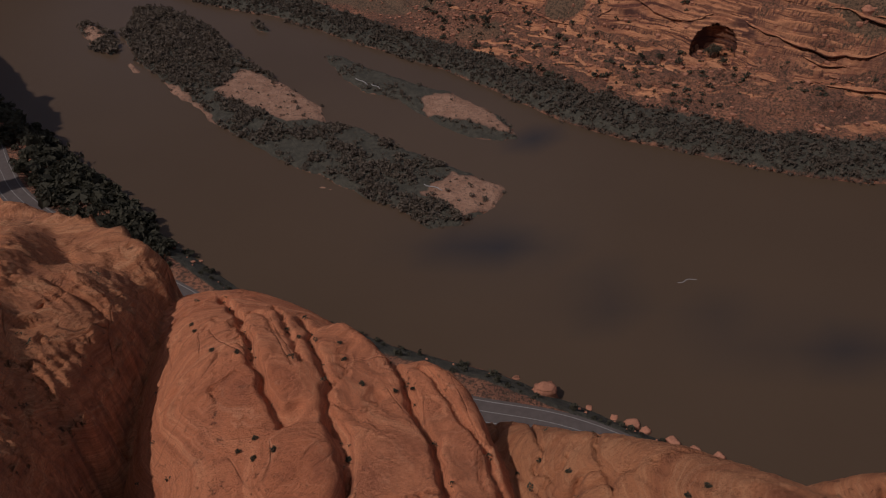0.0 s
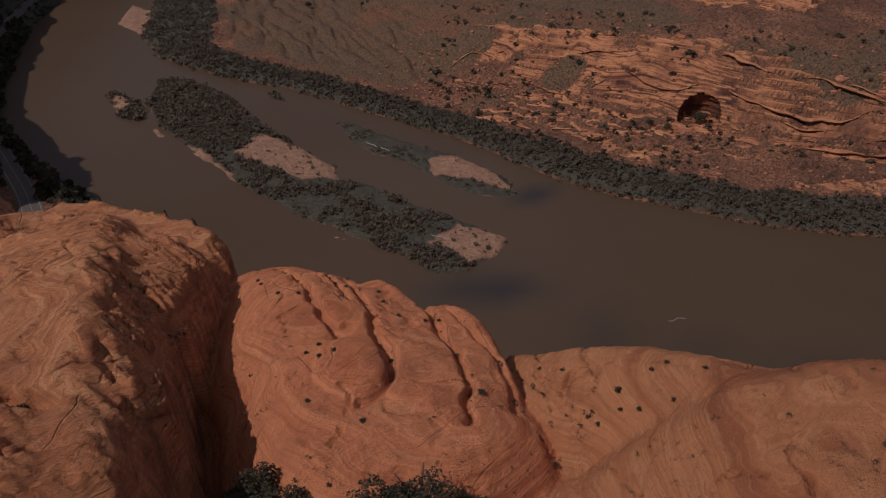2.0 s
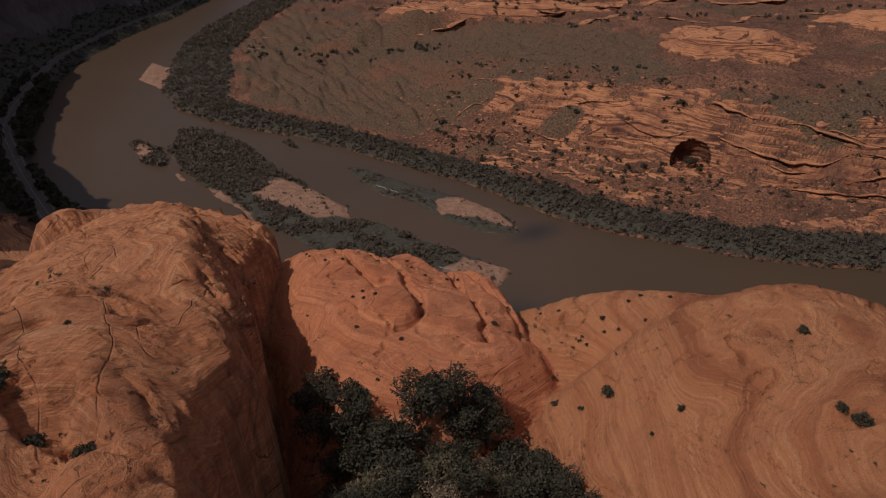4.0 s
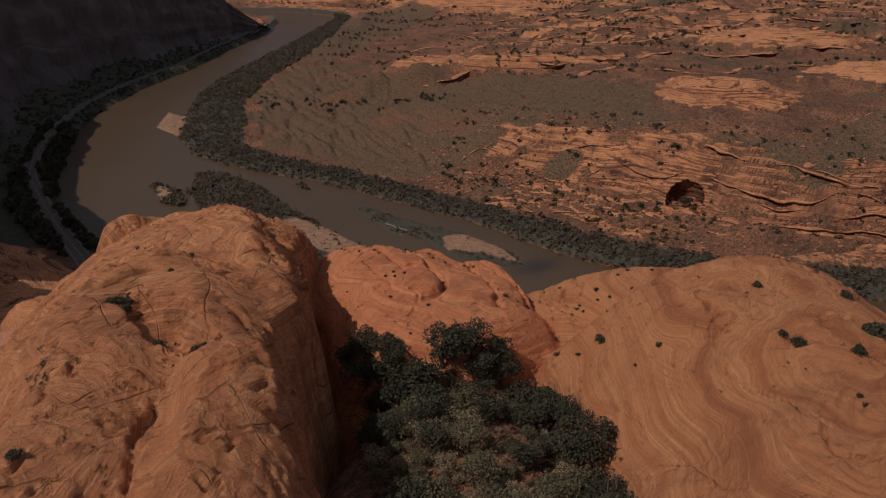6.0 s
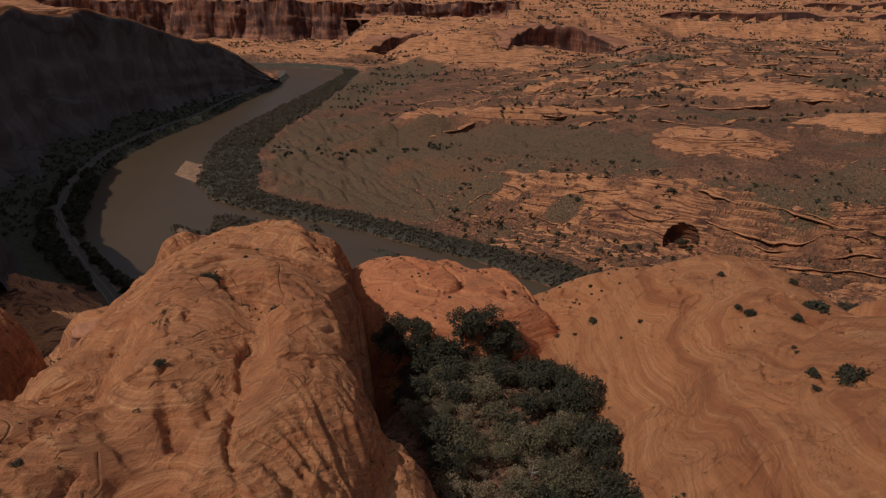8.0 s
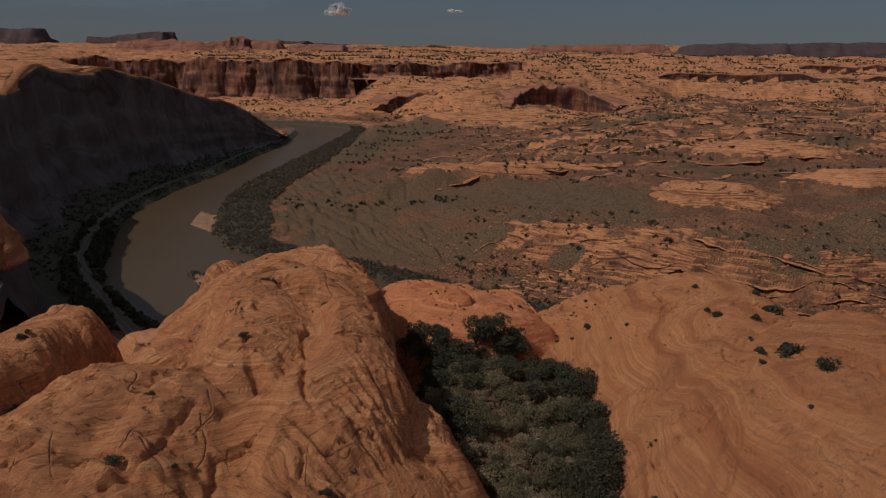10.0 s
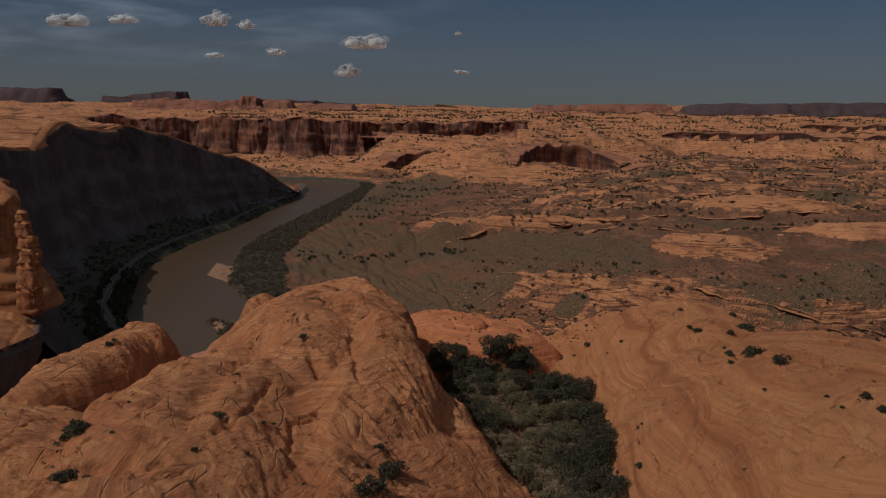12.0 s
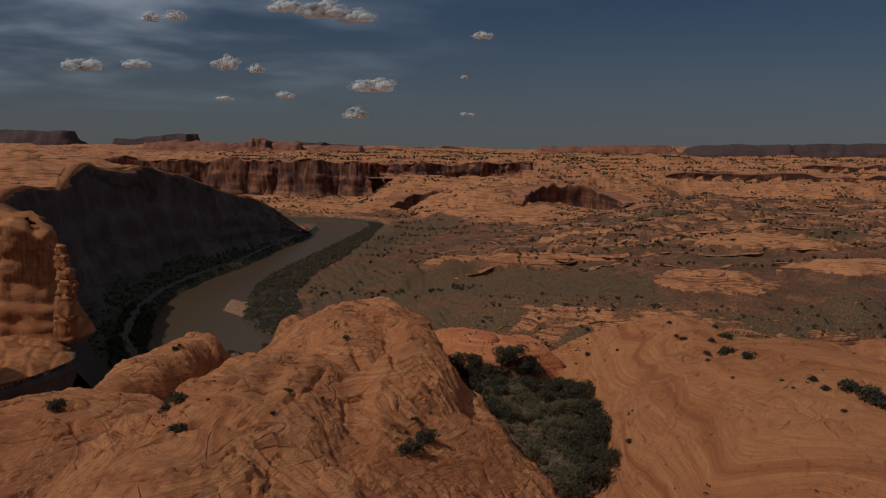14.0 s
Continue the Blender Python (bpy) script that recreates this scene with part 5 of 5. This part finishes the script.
# ---- ledges and canyon walls ----
def strip(name, line, z, profile, material, seed, ragged=1.0):
    """A rock band along a line: profile gives (outward, upward) from the lip, outward to the right of the line."""
    d = np.gradient(line, axis=0)
    d /= np.linalg.norm(d, axis=1)[:, None]
    out = np.stack([d[:, 1], -d[:, 0]], -1)
    run = np.concatenate([[0], np.cumsum(np.linalg.norm(np.diff(line, axis=0), axis=1))])
    rows = []
    for k, (o, up) in enumerate(profile):
        o, up = np.broadcast_to(o, run.shape), np.broadcast_to(up, run.shape)
        edge = ragged * (fbm(run / 11, np.full_like(run, 0.15 * k + seed), 3, seed) + 0.6 * fbm(run / 2.6, np.full_like(run, 0.4 * k + seed), 3, seed + 5))
        rows.append(np.column_stack([line + out * (o + edge)[:, None], z + up + 0.2 * ragged * fbm(run / 5, np.full_like(run, 2.0 * k), 2, seed + 9)]))
    n = len(run)
    v = np.stack(rows, 1).reshape(-1, 3)
    return mesh_from(name, v, grid_faces(n, len(profile)))


def dense(pts, spacing):
    return smooth_line([pts[0]] + list(pts) + [pts[-1]], spacing)


def smoothed(values, width):
    k = np.hanning(2 * width + 3)[1:-1]
    return np.convolve(np.pad(values, width, "edge"), k / k.sum(), "valid")


def ledge(line, high, seed, label, width=12, back=6.0, material=GROUND, broken=0.0):
    """A bench that juts from the slope over a deep undercut."""
    z = smoothed(terrain(line[:, 0], line[:, 1], False)[0], width)
    run = np.concatenate([[0], np.cumsum(np.linalg.norm(np.diff(line, axis=0), axis=1))])
    h = high * np.clip(0.85 - broken + (0.7 + broken) * fbm(run / (9 * high + 14), np.full(len(run), seed * 0.37), 3, seed), 0.0, 1.5)
    h = h * np.minimum(1, np.minimum(run, run[-1] - run) / (3 * high))
    cut = 0.8 * h
    lip = (0.45 * h + cut) / 1.36
    z = z + 0.36 * lip - 0.9 * (1 - np.clip(h / 0.6, 0, 1))
    prof = [(-back + 0 * h, -0.2 * h - 0.5), (-0.4 * back, 0.0), (lip - 0.25 * h, -0.02 * h), (lip, -0.1 * h), (lip - 0.04 * h, -0.26 * h), (lip - cut, -0.32 * h), (lip - cut - 0.1 * h, -0.95 * h), (lip - cut + 0.4 * h, -1.6 * h)]
    ob = place("sandstone_ledge", strip("sandstone_ledge", line, z, prof, material, seed, 0.3 + 0.1 * high), material)
    mask_on(ob.data, "rock", np.ones(len(ob.data.vertices)))
    return tagged(ob, label, "rock ledge", "sandstone ledges")


# the banded escarpment: height, then the course of each lip
BANDS = [(4.2, [(104, 394), (116, 390), (126, 384), (135, 373), (145, 360), (156, 355), (169, 351), (180, 343), (194, 334), (214, 324), (240, 317), (268, 322)]),
         (4.6, [(79, 398), (90, 392), (98, 384), (107, 377), (115, 376), (122, 375), (128, 368), (136, 357), (147, 347), (162, 342), (172, 338), (190, 334), (206, 326)]),
         (3.0, [(127, 345), (138, 339), (152, 334), (162, 331), (174, 327), (190, 322), (212, 314), (240, 305), (275, 303)]),
         (2.8, [(146, 345), (150, 342), (155, 340), (162, 339), (170, 334)]), (3.0, [(157, 337), (160, 335), (167, 332), (177, 329), (192, 326), (215, 320), (236, 312)]),
         (1.5, [(120, 332), (126, 330), (141, 323), (154, 318), (169, 316), (190, 311), (215, 303), (250, 297)]), (1.4, [(128, 328), (135, 325), (148, 316), (166, 309), (188, 307), (220, 299)]),
         (2.4, [(5, 478), (13, 471), (32, 447), (45, 428), (61, 419), (76, 411), (91, 401), (111, 389)]), (2.6, [(-6, 437), (0, 433), (12, 423), (23, 417), (30, 409)]),
         (2.2, [(22, 434), (25, 428), (37, 413), (48, 402), (63, 392), (72, 394), (78, 398)]), (1.6, [(22, 382), (37, 369), (55, 364), (73, 358), (86, 356)]), (2.0, [(-14, 452), (-7, 451), (4, 452), (17, 443), (27, 437)]),
         (2.4, [(172, 350), (178, 346), (194, 336), (215, 330), (245, 324), (280, 328)])]
for k, (thick, course) in enumerate(BANDS):
    line = dense(course, 0.55)
    line = line + 0.5 * np.column_stack([fbm(line[:, 0] / 7, line[:, 1] / 7, 3, 905 + k), fbm(line[:, 0] / 7 + 9, line[:, 1] / 7, 3, 925 + k)])
    ledge(line, 0.62 * thick, 910 + k, "banded orange sandstone ledge with a dark undercut", 10, 7.0, GROUND, 0.3)


def stepped(x, y):
    """The escarpment's beds: tall steps and thin ones, on a gently folded datum."""
    z, rock, sand, green = terrain(x, y, False)
    fold = 4.5 * fbm(x / 60, y / 60, 2, 841) + 0.5 * fbm(x / 9, y / 9, 3, 842)
    strong = step(-0.35, 0.25, fbm(x / 34, y / 22, 2, 843))
    z2 = z + strong * 0.85 * (terrace(z + fold, 4.6, 0.12) - fold - z)
    thin = z2 + 2.2 * fbm(x / 40, y / 40, 2, 844)
    z2 = z2 + 0.95 * (terrace(thin, 1.5, 0.12) - thin) + 0.18 * fbm(x / 2.2, y / 2.2, 3, 845)
    return z2, z, rock


hx, hy = np.meshgrid(np.arange(-12, 262, 0.75), np.arange(302, 478, 0.75))
quads = grid_faces(*hx.shape)
hx, hy = hx.ravel(), hy.ravel()
hz, low, rock = stepped(hx, hy)
bare = step(0.12, 0.45, rock) * (1 - step(0.55, 0.9, sage_cover(hx, hy)))
edge = np.minimum(np.minimum(hx + 12, 262 - hx), np.minimum(hy - 302, 478 - hy))
bare = bare * step(0, 14, edge)
hz = low + (hz - low) * bare + 0.7 * bare - 0.45
mouth = (np.abs(hx - 117) < 14.5) & (np.abs(hy - 366) < 16)
quads = quads[(bare[quads].max(1) > 0.02) & ~mouth[quads].all(1)]
used, inverse = np.unique(quads, return_inverse=True)
beds = place("sandstone_escarpment", mesh_from("sandstone_escarpment", np.stack([hx, hy, hz], -1)[used], inverse.reshape(-1, 4)), GROUND)
mask_on(beds.data, "rock", (np.clip(rock * 1.25, 0, 1) * (0.3 + 0.7 * step(12, 21, low + 3 * fbm(hx / 14, hy / 14, 3, 847))))[used])
tagged(beds, "stepped orange sandstone escarpment with thin beds above the river thicket", "escarpment")
# a round-arched alcove: a hollow in the slope, and the slope round its mouth
ALCOVE, HOLLOWED = np.array((117.0, 366.0, 9.5)), np.array((11.0, 10.0, 16.5))
alcove = tagged(new("rock_alcove"), "round-arched dark alcove hollowed into the sandstone ledges", "alcove")
hx, hy = np.meshgrid(np.arange(101.9, 132.2, 0.3), np.arange(349.4, 382.7, 0.3))
hz, low, _ = stepped(hx.ravel(), hy.ravel())
hz = np.where(hz > 10.0, hz + 0.25, low + 0.25)
skin = np.stack([hx.ravel(), hy.ravel(), hz], -1)
quads = grid_faces(*hx.shape)
outside = (((skin - ALCOVE) / HOLLOWED) ** 2).sum(1) > 1
brow = place("brow", mesh_from("brow", skin, quads[outside[quads].all(1)]), GROUND, alcove)
mask_on(brow.data, "rock", np.ones(len(skin)))
a, b = np.meshgrid(np.linspace(0, 2 * math.pi, 90), np.linspace(0.0, 0.5 * math.pi, 34))
lumps = (1 + 0.03 * fbm(6 * np.cos(a), 9 * b, 3, 846) + 0.025 * np.floor(9 * b) % 0.05).ravel()
shell = np.column_stack([(np.cos(a) * np.cos(b)).ravel(), (np.sin(a) * np.cos(b)).ravel(), np.sin(b).ravel()]) * lumps[:, None] * HOLLOWED + ALCOVE
under = shell[:, 2] < stepped(shell[:, 0], shell[:, 1])[0] + 0.4
quads = grid_faces(*a.shape)
back = place("back_wall", mesh_from("back_wall", shell, quads[under[quads].all(1)]), GROUND, alcove)
mask_on(back.data, "rock", np.ones(len(shell)))
for k, (x0, x1, y0, tilt, h) in enumerate(((-40, 340, 684, 0.02, 5), (90, 330, 610, 0.05, 2), (120, 420, 760, 0.1, 3), (-110, 20, 905, -0.9, 3), (30, 420, 860, 0.05, 3), (60, 700, 980, 0.0, 4), (-60, 420, 1130, 0.06, 4),
                                           (150, 900, 1260, 0.05, 5), (0, 700, 1390, 0.08, 5), (330, 1100, 1500, 0.05, 7), (300, 1300, 1700, 0.1, 9), (420, 1500, 1900, 0.05, 9),
                                           (20, 260, 800, 0.2, 2.5), (160, 480, 930, -0.05, 3), (-90, 220, 1040, 0.1, 3), (220, 620, 1060, 0.03, 4), (100, 560, 1200, -0.04, 4))):
    xs = np.arange(x0, x1, 1.6 + 0.0012 * y0)
    line = np.column_stack([xs, y0 + tilt * (xs - x0) + 0.07 * y0 * fbm(xs / (0.12 * y0), np.full(len(xs), 3.1 * k), 4, 931)])
    ledge(line, 0.75 * h, 940 + k, "broken red sandstone ledge across the desert flat", 14, 6.0, GROUND, 0.2)


def wall(line, foot, crest, seed, label, lean=0.1, flute=4.0, rows=14, back=45, material=WALL_ROCK, skirt=0.5, cap=None):
    """A tall rock face with flutes; lean below nought overhangs."""
    run = np.concatenate([[0], np.cumsum(np.linalg.norm(np.diff(line, axis=0), axis=1))])
    high = crest - foot
    prof = [(-back * np.ones(len(run)), 0.5 + 0 * high), (-0.25 * back * np.ones(len(run)), 1.5 + 0 * high), (-4.0, 0.0)]
    for r in range(rows):
        f = r / (rows - 1)
        groove = flute * (1.3 * fbm(run / 38, np.full_like(run, 0.9 * f), 4, seed) - 0.9 * np.abs(fbm(run / 11, np.full_like(run, 0.5 * f), 2, seed + 2)))
        groove = 0.5 * groove + 0.5 * terrace(groove, 0.8 * flute, 0.16)
        beds = 0.35 * flute * fbm(run / 120, np.full_like(run, 9.0 * f), 2, seed + 4) + 0.06 * high * (step(0.38, 0.42, np.float64(f)) + step(0.66, 0.7, np.float64(f))) * np.clip(0.5 + fbm(run / 90, run * 0 + f, 2, seed + 6), 0, 1)
        prof.append((lean * high * f + groove + beds + 0.10 * high * max(0, f - 0.8) * 5, -high * f - 1.2))
    prof.append((lean * high + skirt * high, -1.1 * high))
    me = strip("canyon_wall", line, crest, prof, material, seed, 1.0)
    ob = place("canyon_wall", me, material)
    if cap is not None:
        me.materials.append(cap)
        me.polygons.foreach_set("material_index", np.tile((np.arange(len(prof) - 1) < 3).astype(np.int32), len(line) - 1))
    return tagged(ob, label, "canyon wall")


# shaded wall above the road: face darkened and greyed for shade, rim left orange
bank = dense([p for p in SOUTH_BANK if p[1] > 330 and p[1] < 1390 and p[0] < -180], 5.0)
d = np.gradient(bank, axis=0)
d /= np.linalg.norm(d, axis=1)[:, None]
line = bank + np.stack([-d[:, 1], d[:, 0]], -1) * (0.72 * rim_height(bank[:, 1]) - 1)[:, None]
line = np.concatenate([dense([(-240, 252), (-262, 286), (-286, 318), tuple(line[0])], 5.0), line[line[:, 1] < 1275]])
crest = rim_height(line[:, 1]) * (1 + 0.03 * fbm(line[:, 1] / 90, line[:, 1] / 300, 4, 953)) + 1.5
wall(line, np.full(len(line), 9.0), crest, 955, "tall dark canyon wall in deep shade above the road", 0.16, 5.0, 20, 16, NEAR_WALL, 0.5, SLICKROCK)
# far walls: along the river bend, the upper band, the alcoves and benches to the east
line = dense([p for p in FAR_WALL if -1600 < p[0] < -300], 4.0)
line[:, 1] += 34 * fbm(line[:, 0] / 130, line[:, 1] / 300, 3, 949) - 18
wall(line, np.full(len(line), 24.0), 120 + 13 * fbm(line[:, 0] / 110, line[:, 1] / 300, 4, 957), 959, "long dark-streaked red canyon wall beyond the river bend", 0.10, 9.0, 16)
line = dense([(-340, 2084), (-200, 2066), (-90, 2086), (0, 2062), (75, 2040), (110, 2050)], 4.0)
line[:, 1] += 26 * fbm(line[:, 0] / 90, line[:, 1] / 300, 3, 947) - 14
wall(line, np.full(len(line), 80.0), 119 + 10 * fbm(line[:, 0] / 80, line[:, 1] / 90, 4, 961), 963, "dark-streaked upper sandstone wall above a smooth bench", 0.05, 9.0, 10)
for k, (pts, foot, crest, lean) in enumerate((([(-205, 1690), (-165, 1745), (-110, 1740), (-66, 1690), (-48, 1610), (-40, 1560)], 24, 62, -0.15), ([(62, 1590), (95, 1680), (150, 1720), (215, 1725), (262, 1700), (290, 1660)], 22, 74, -0.15))):
    line = dense(pts, 5.0)
    ends = np.sin(np.pi * np.clip(np.arange(len(line)) / (len(line) - 1), 0.03, 0.97)) ** 0.5
    wall(line, np.full(len(line), float(foot)), foot + (crest - foot) * ends * (1 + 0.22 * fbm(line[:, 0] / 30, line[:, 1] / 30, 3, 965 + k)), 970 + 3 * k, "shaded sandstone alcove wall below the plateau", lean, 3.0, 10, 60)

for k, (drop, course) in enumerate(CLIFFS):
    line = dense(course, 4.0)
    crest = smoothed(terrain(line[:, 0], line[:, 1] + 14)[0], 6)
    line[:, 1] -= 12
    ends = np.sin(np.pi * np.clip(np.arange(len(line)) / (len(line) - 1), 0.02, 0.98)) ** 0.4
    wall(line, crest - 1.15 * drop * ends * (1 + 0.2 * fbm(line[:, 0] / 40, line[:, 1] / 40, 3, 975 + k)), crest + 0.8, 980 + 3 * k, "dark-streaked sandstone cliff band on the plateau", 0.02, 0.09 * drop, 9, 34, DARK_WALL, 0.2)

# canyon buttress with a shelf and a rock pillar
line = dense([(-340, 224), (-300, 228), (-262, 231), (-240, 234), (-230, 242), (-233, 256), (-258, 288)], 1.2)
wall(line, np.full(len(line), 56.0), 111 + 3 * fbm(line[:, 0] / 20, line[:, 1] / 20, 3, 981) - 5 * np.exp(-((line[:, 0] + 233) / 7) ** 2), 983, "massive orange sandstone buttress at the canyon rim", 0.16, 3.2, 40, 22, SLICKROCK, 0.05)
SHELF = [(-212, 146), (-203, 158), (-198, 172), (-195, 198), (-205, 219), (-222, 232), (-248, 256), (-300, 330), (-350, 330), (-350, 190), (-262, 182), (-228, 162)]
hx, hy = np.meshgrid(np.arange(-300, -185, 0.9), np.arange(138, 300, 0.9))
hx, hy = hx.ravel(), hy.ravel()
inward = inside_distance(hx, hy, SHELF)
runnel = np.abs(fbm((hx + 0.4 * hy) / 12, (hy - 0.4 * hx) / 60, 2, 986))
hz = 49 + 9 * np.sqrt(np.clip(inward / 14, 0, 1)) + 1.2 * fbm(hx / 10, hy / 10, 4, 987) - 1.6 * (1 - step(0.0, 0.2, runnel)) + 0.09 * np.clip(inward, 0, 40)
quads = grid_faces(180, 128)
shelf = tagged(new("sandstone_shelf"), "rounded orange sandstone shelf above the dark gorge", "rock shelf")
place("top", mesh_from("top", np.stack([hx, hy, hz], -1), quads[inward[quads].min(1) > 0.9]), SLICKROCK, shelf)
line = dense([(-300, 187), (-262, 182), (-228, 162), (-212, 146), (-203, 158), (-198, 172), (-195, 198), (-205, 219), (-222, 232), (-248, 256)], 1.2)
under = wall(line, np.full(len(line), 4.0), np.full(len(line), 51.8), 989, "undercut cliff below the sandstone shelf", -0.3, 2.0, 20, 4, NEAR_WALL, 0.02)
pillar = tagged(new("rock_pillar"), "slender orange rock pillar of stacked blocks on the shelf", "rock pillar")
for k, (px, py, pz, a, b, c) in enumerate(((0, 0, 3, 4.6, 4.2, 7), (0.6, -0.4, 13, 4.2, 3.6, 6.5), (1.2, 0, 22, 3.8, 3.2, 4.4), (0.6, 0.4, 28.5, 3.4, 3.0, 3.4), (-1.0, 0.2, 34.5, 3.0, 2.6, 3.8), (-1.6, 0, 40, 2.0, 1.8, 2.8))):
    v, f = rounded_rock(60 + k, 4, 0.55, 0.2, 0.34)
    block = place("block", mesh_from("block", v * np.array((a, b, c)), f), SLICKROCK, pillar)
    block.location = (px, py, pz)
pillar.location = (-208, 216, 61)

# ---- mesas on the skyline ----
def mesa(x0, x1, y0, depth, base, left_top, right_top, seed, label, material=MESA_ROCK, ragged=10):
    nx, ny = 110, 18
    u, w = np.meshgrid(np.linspace(0, 1, nx), np.linspace(0, 1, ny))
    u, w = u.ravel(), w.ravel()
    x, y = x0 + (x1 - x0) * u, y0 + depth * (w - 0.5)
    edge = np.minimum(np.minimum(u, 1 - u) * (x1 - x0), np.minimum(w, 1 - w) * depth) + 22 * fbm(x / 90, y / 90, 4, seed)
    top = left_top + (right_top - left_top) * u + ragged * fbm(x / 110, y / 160, 4, seed + 3)
    z = base + (top - base) * (0.5 * np.clip(edge / 75, 0, 1) + 0.2 * step(35, 42, edge) + 0.3 * step(64, 76, edge))
    return tagged(place("mesa", mesh_from("mesa", np.stack([x, y, z], -1), grid_faces(ny, nx)), material), label, "mesa", "mesas on the skyline")


mesa(-3200, -2060, 3900, 300, 120, 236, 230, 701, "flat-topped dark red mesa on the skyline")
mesa(-2060, -1520, 4150, 300, 120, 192, 238, 702, "sloping dark mesa on the skyline")
mesa(-1440, -690, 3050, 260, 110, 172, 176, 703, "low banded red sandstone bluff on the skyline", BLUFF_ROCK, 16)
mesa(-990, -790, 3000, 260, 110, 190, 186, 704, "blocky red sandstone butte on the skyline", BLUFF_ROCK, 16)
mesa(-800, -450, 3100, 300, 110, 168, 162, 705, "low red sandstone butte on the skyline", BLUFF_ROCK, 16)
mesa(-1150, -380, 4350, 300, 110, 196, 158, 706, "long low dark mesa on the skyline")
mesa(-720, -330, 3200, 260, 110, 160, 157, 707, "low square-cut bluff on the skyline", BLUFF_ROCK, 16)
mesa(150, 900, 3700, 320, 110, 172, 188, 708, "long dark red rim on the skyline", BLUFF_ROCK, 12)
mesa(850, 2250, 3700, 360, 110, 187, 210, 709, "long red plateau rim on the skyline", MESA_ROCK, 9)


# ---- clouds ----
def cloud(px, py, pz, width, height, seed):
    """A heap of a few broad heads over a flat base, with thin scraps round its rim."""
    rng = np.random.default_rng(seed)
    vs, fs, ws, base = [], [], [], 0
    big, small = ico(3), ico(2)
    heads = [(u + rng.uniform(-0.08, 0.08), rng.uniform(0.55, 1.0) * (1 - 0.5 * abs(u))) for u in (-0.5, -0.18, 0.12, 0.46)]

    def puff(kind, c, radii, wisp, rough):
        nonlocal base
        bv, bf = kind
        n = fbm(bv[:, 0] * 1.8 + c[0] / width * 9, bv[:, 1] * 1.8 + bv[:, 2] * 1.5 + seed, 4, 800 + seed, 0.5)
        v = bv * (1 + rough * n)[:, None] * radii + c
        v[:, 2] = np.maximum(v[:, 2], -0.32 * height + 0.04 * height * n)
        vs.append(v)
        fs.append(bf + base)
        ws.append(np.full(len(bv), wisp))
        base += len(bv)

    for u, tall in heads:
        puff(big, np.array([0.5 * u * width, rng.uniform(-0.1, 0.1) * width, (0.45 * tall - 0.4) * height]), np.array([0.2 * width, 0.2 * width, 0.48 * tall * height]), 0.42, 0.24)
    for _ in range(26):
        u, tall = heads[rng.integers(4)]
        a = rng.uniform(-0.3, math.pi + 0.3)
        r = height * rng.uniform(0.06, 0.15)
        puff(small, np.array([0.5 * u * width + 0.24 * width * math.cos(a), -0.1 * width, (0.45 * tall - 0.4 + 0.5 * tall * max(0, math.sin(a))) * height]), np.array([1.8 * r, r, r]), rng.uniform(0.75, 1.0), 0.4)
    ob = place("cloud", mesh_from("cloud", np.concatenate(vs), np.concatenate(fs)), CLOUD)
    mask_on(ob.data, "wisp", np.concatenate(ws))
    ob.location = (px, py, pz)
    return tagged(ob, "small white fair-weather cloud in a blue sky", "cloud", "clouds in the sky")


# bearing (rise over run to the east), climb, width and height as slopes
for k, (east, climb, wide, tall) in enumerate(((-0.505, 0.103, 0.060, 0.024), (-0.439, 0.104, 0.040, 0.014), (-0.323, 0.105, 0.032, 0.025), (-0.287, 0.098, 0.020, 0.013), (-0.143, 0.080, 0.058, 0.026),
                                               (-0.165, 0.045, 0.026, 0.018), (-0.252, 0.067, 0.022, 0.011), (-0.327, 0.063, 0.024, 0.008), (-0.250, 0.172, 0.045, 0.018), (-0.205, 0.170, 0.060, 0.030), (-0.165, 0.161, 0.050, 0.022), (-0.386, 0.161, 0.030, 0.014),
                                               (-0.419, 0.160, 0.024, 0.016), (-0.033, 0.090, 0.009, 0.006), (-0.028, 0.046, 0.018, 0.006), (-0.012, 0.139, 0.026, 0.012))):
    cloud(-8 + 4300 * east, -154 + 4300, 149 + 4300 * climb, 4300 * wide, 4300 * tall, 820 + k)

# ---- driftwood and foam ----
def stick(name, ax, ay, bx, by, r, label, category, z=None):
    a, b = Vector((ax, ay, 0)), Vector((bx, by, 0))
    for p in (a, b):
        p.z = z if z is not None else float(ground_z(np.array([p.x]), np.array([p.y]))[0]) + r
    side, up = (b - a).cross(Vector((0, 0, 1))).normalized(), Vector((0, 0, 1))
    vs, fs = [], []
    for i in range(7):
        c, rad = a.lerp(b, i / 6) + side * 0.5 * math.sin(i * 1.3), r * (0.5 + 0.5 * math.sin(math.pi * (i + 0.6) / 7))
        for k in range(6):
            vs.append(tuple(c + (side * math.cos(k * 1.047) + up * math.sin(k * 1.047)) * rad))
    for i in range(6):
        fs += [(6 * i + k, 6 * i + (k + 1) % 6, 6 * i + 6 + (k + 1) % 6, 6 * i + 6 + k) for k in range(6)]
    return tagged(place(name, mesh_from(name, vs, fs), DEADWOOD), label, category)


stick("floating_log", 70.5, 208, 76.5, 210.2, 0.16, "pale floating log drifting on the river", "log", 0.05)
for ax, ay, bx, by in ((-58, 352, -50, 346), (-46, 357, -39, 349), (-38, 350, -33, 345), (-10, 262, -3, 258), (-196, 686, -168, 690), (-205, 745, -190, 748)):
    stick("driftwood", ax, ay, bx, by, 0.22, "bleached driftwood log stranded on the sand", "driftwood")
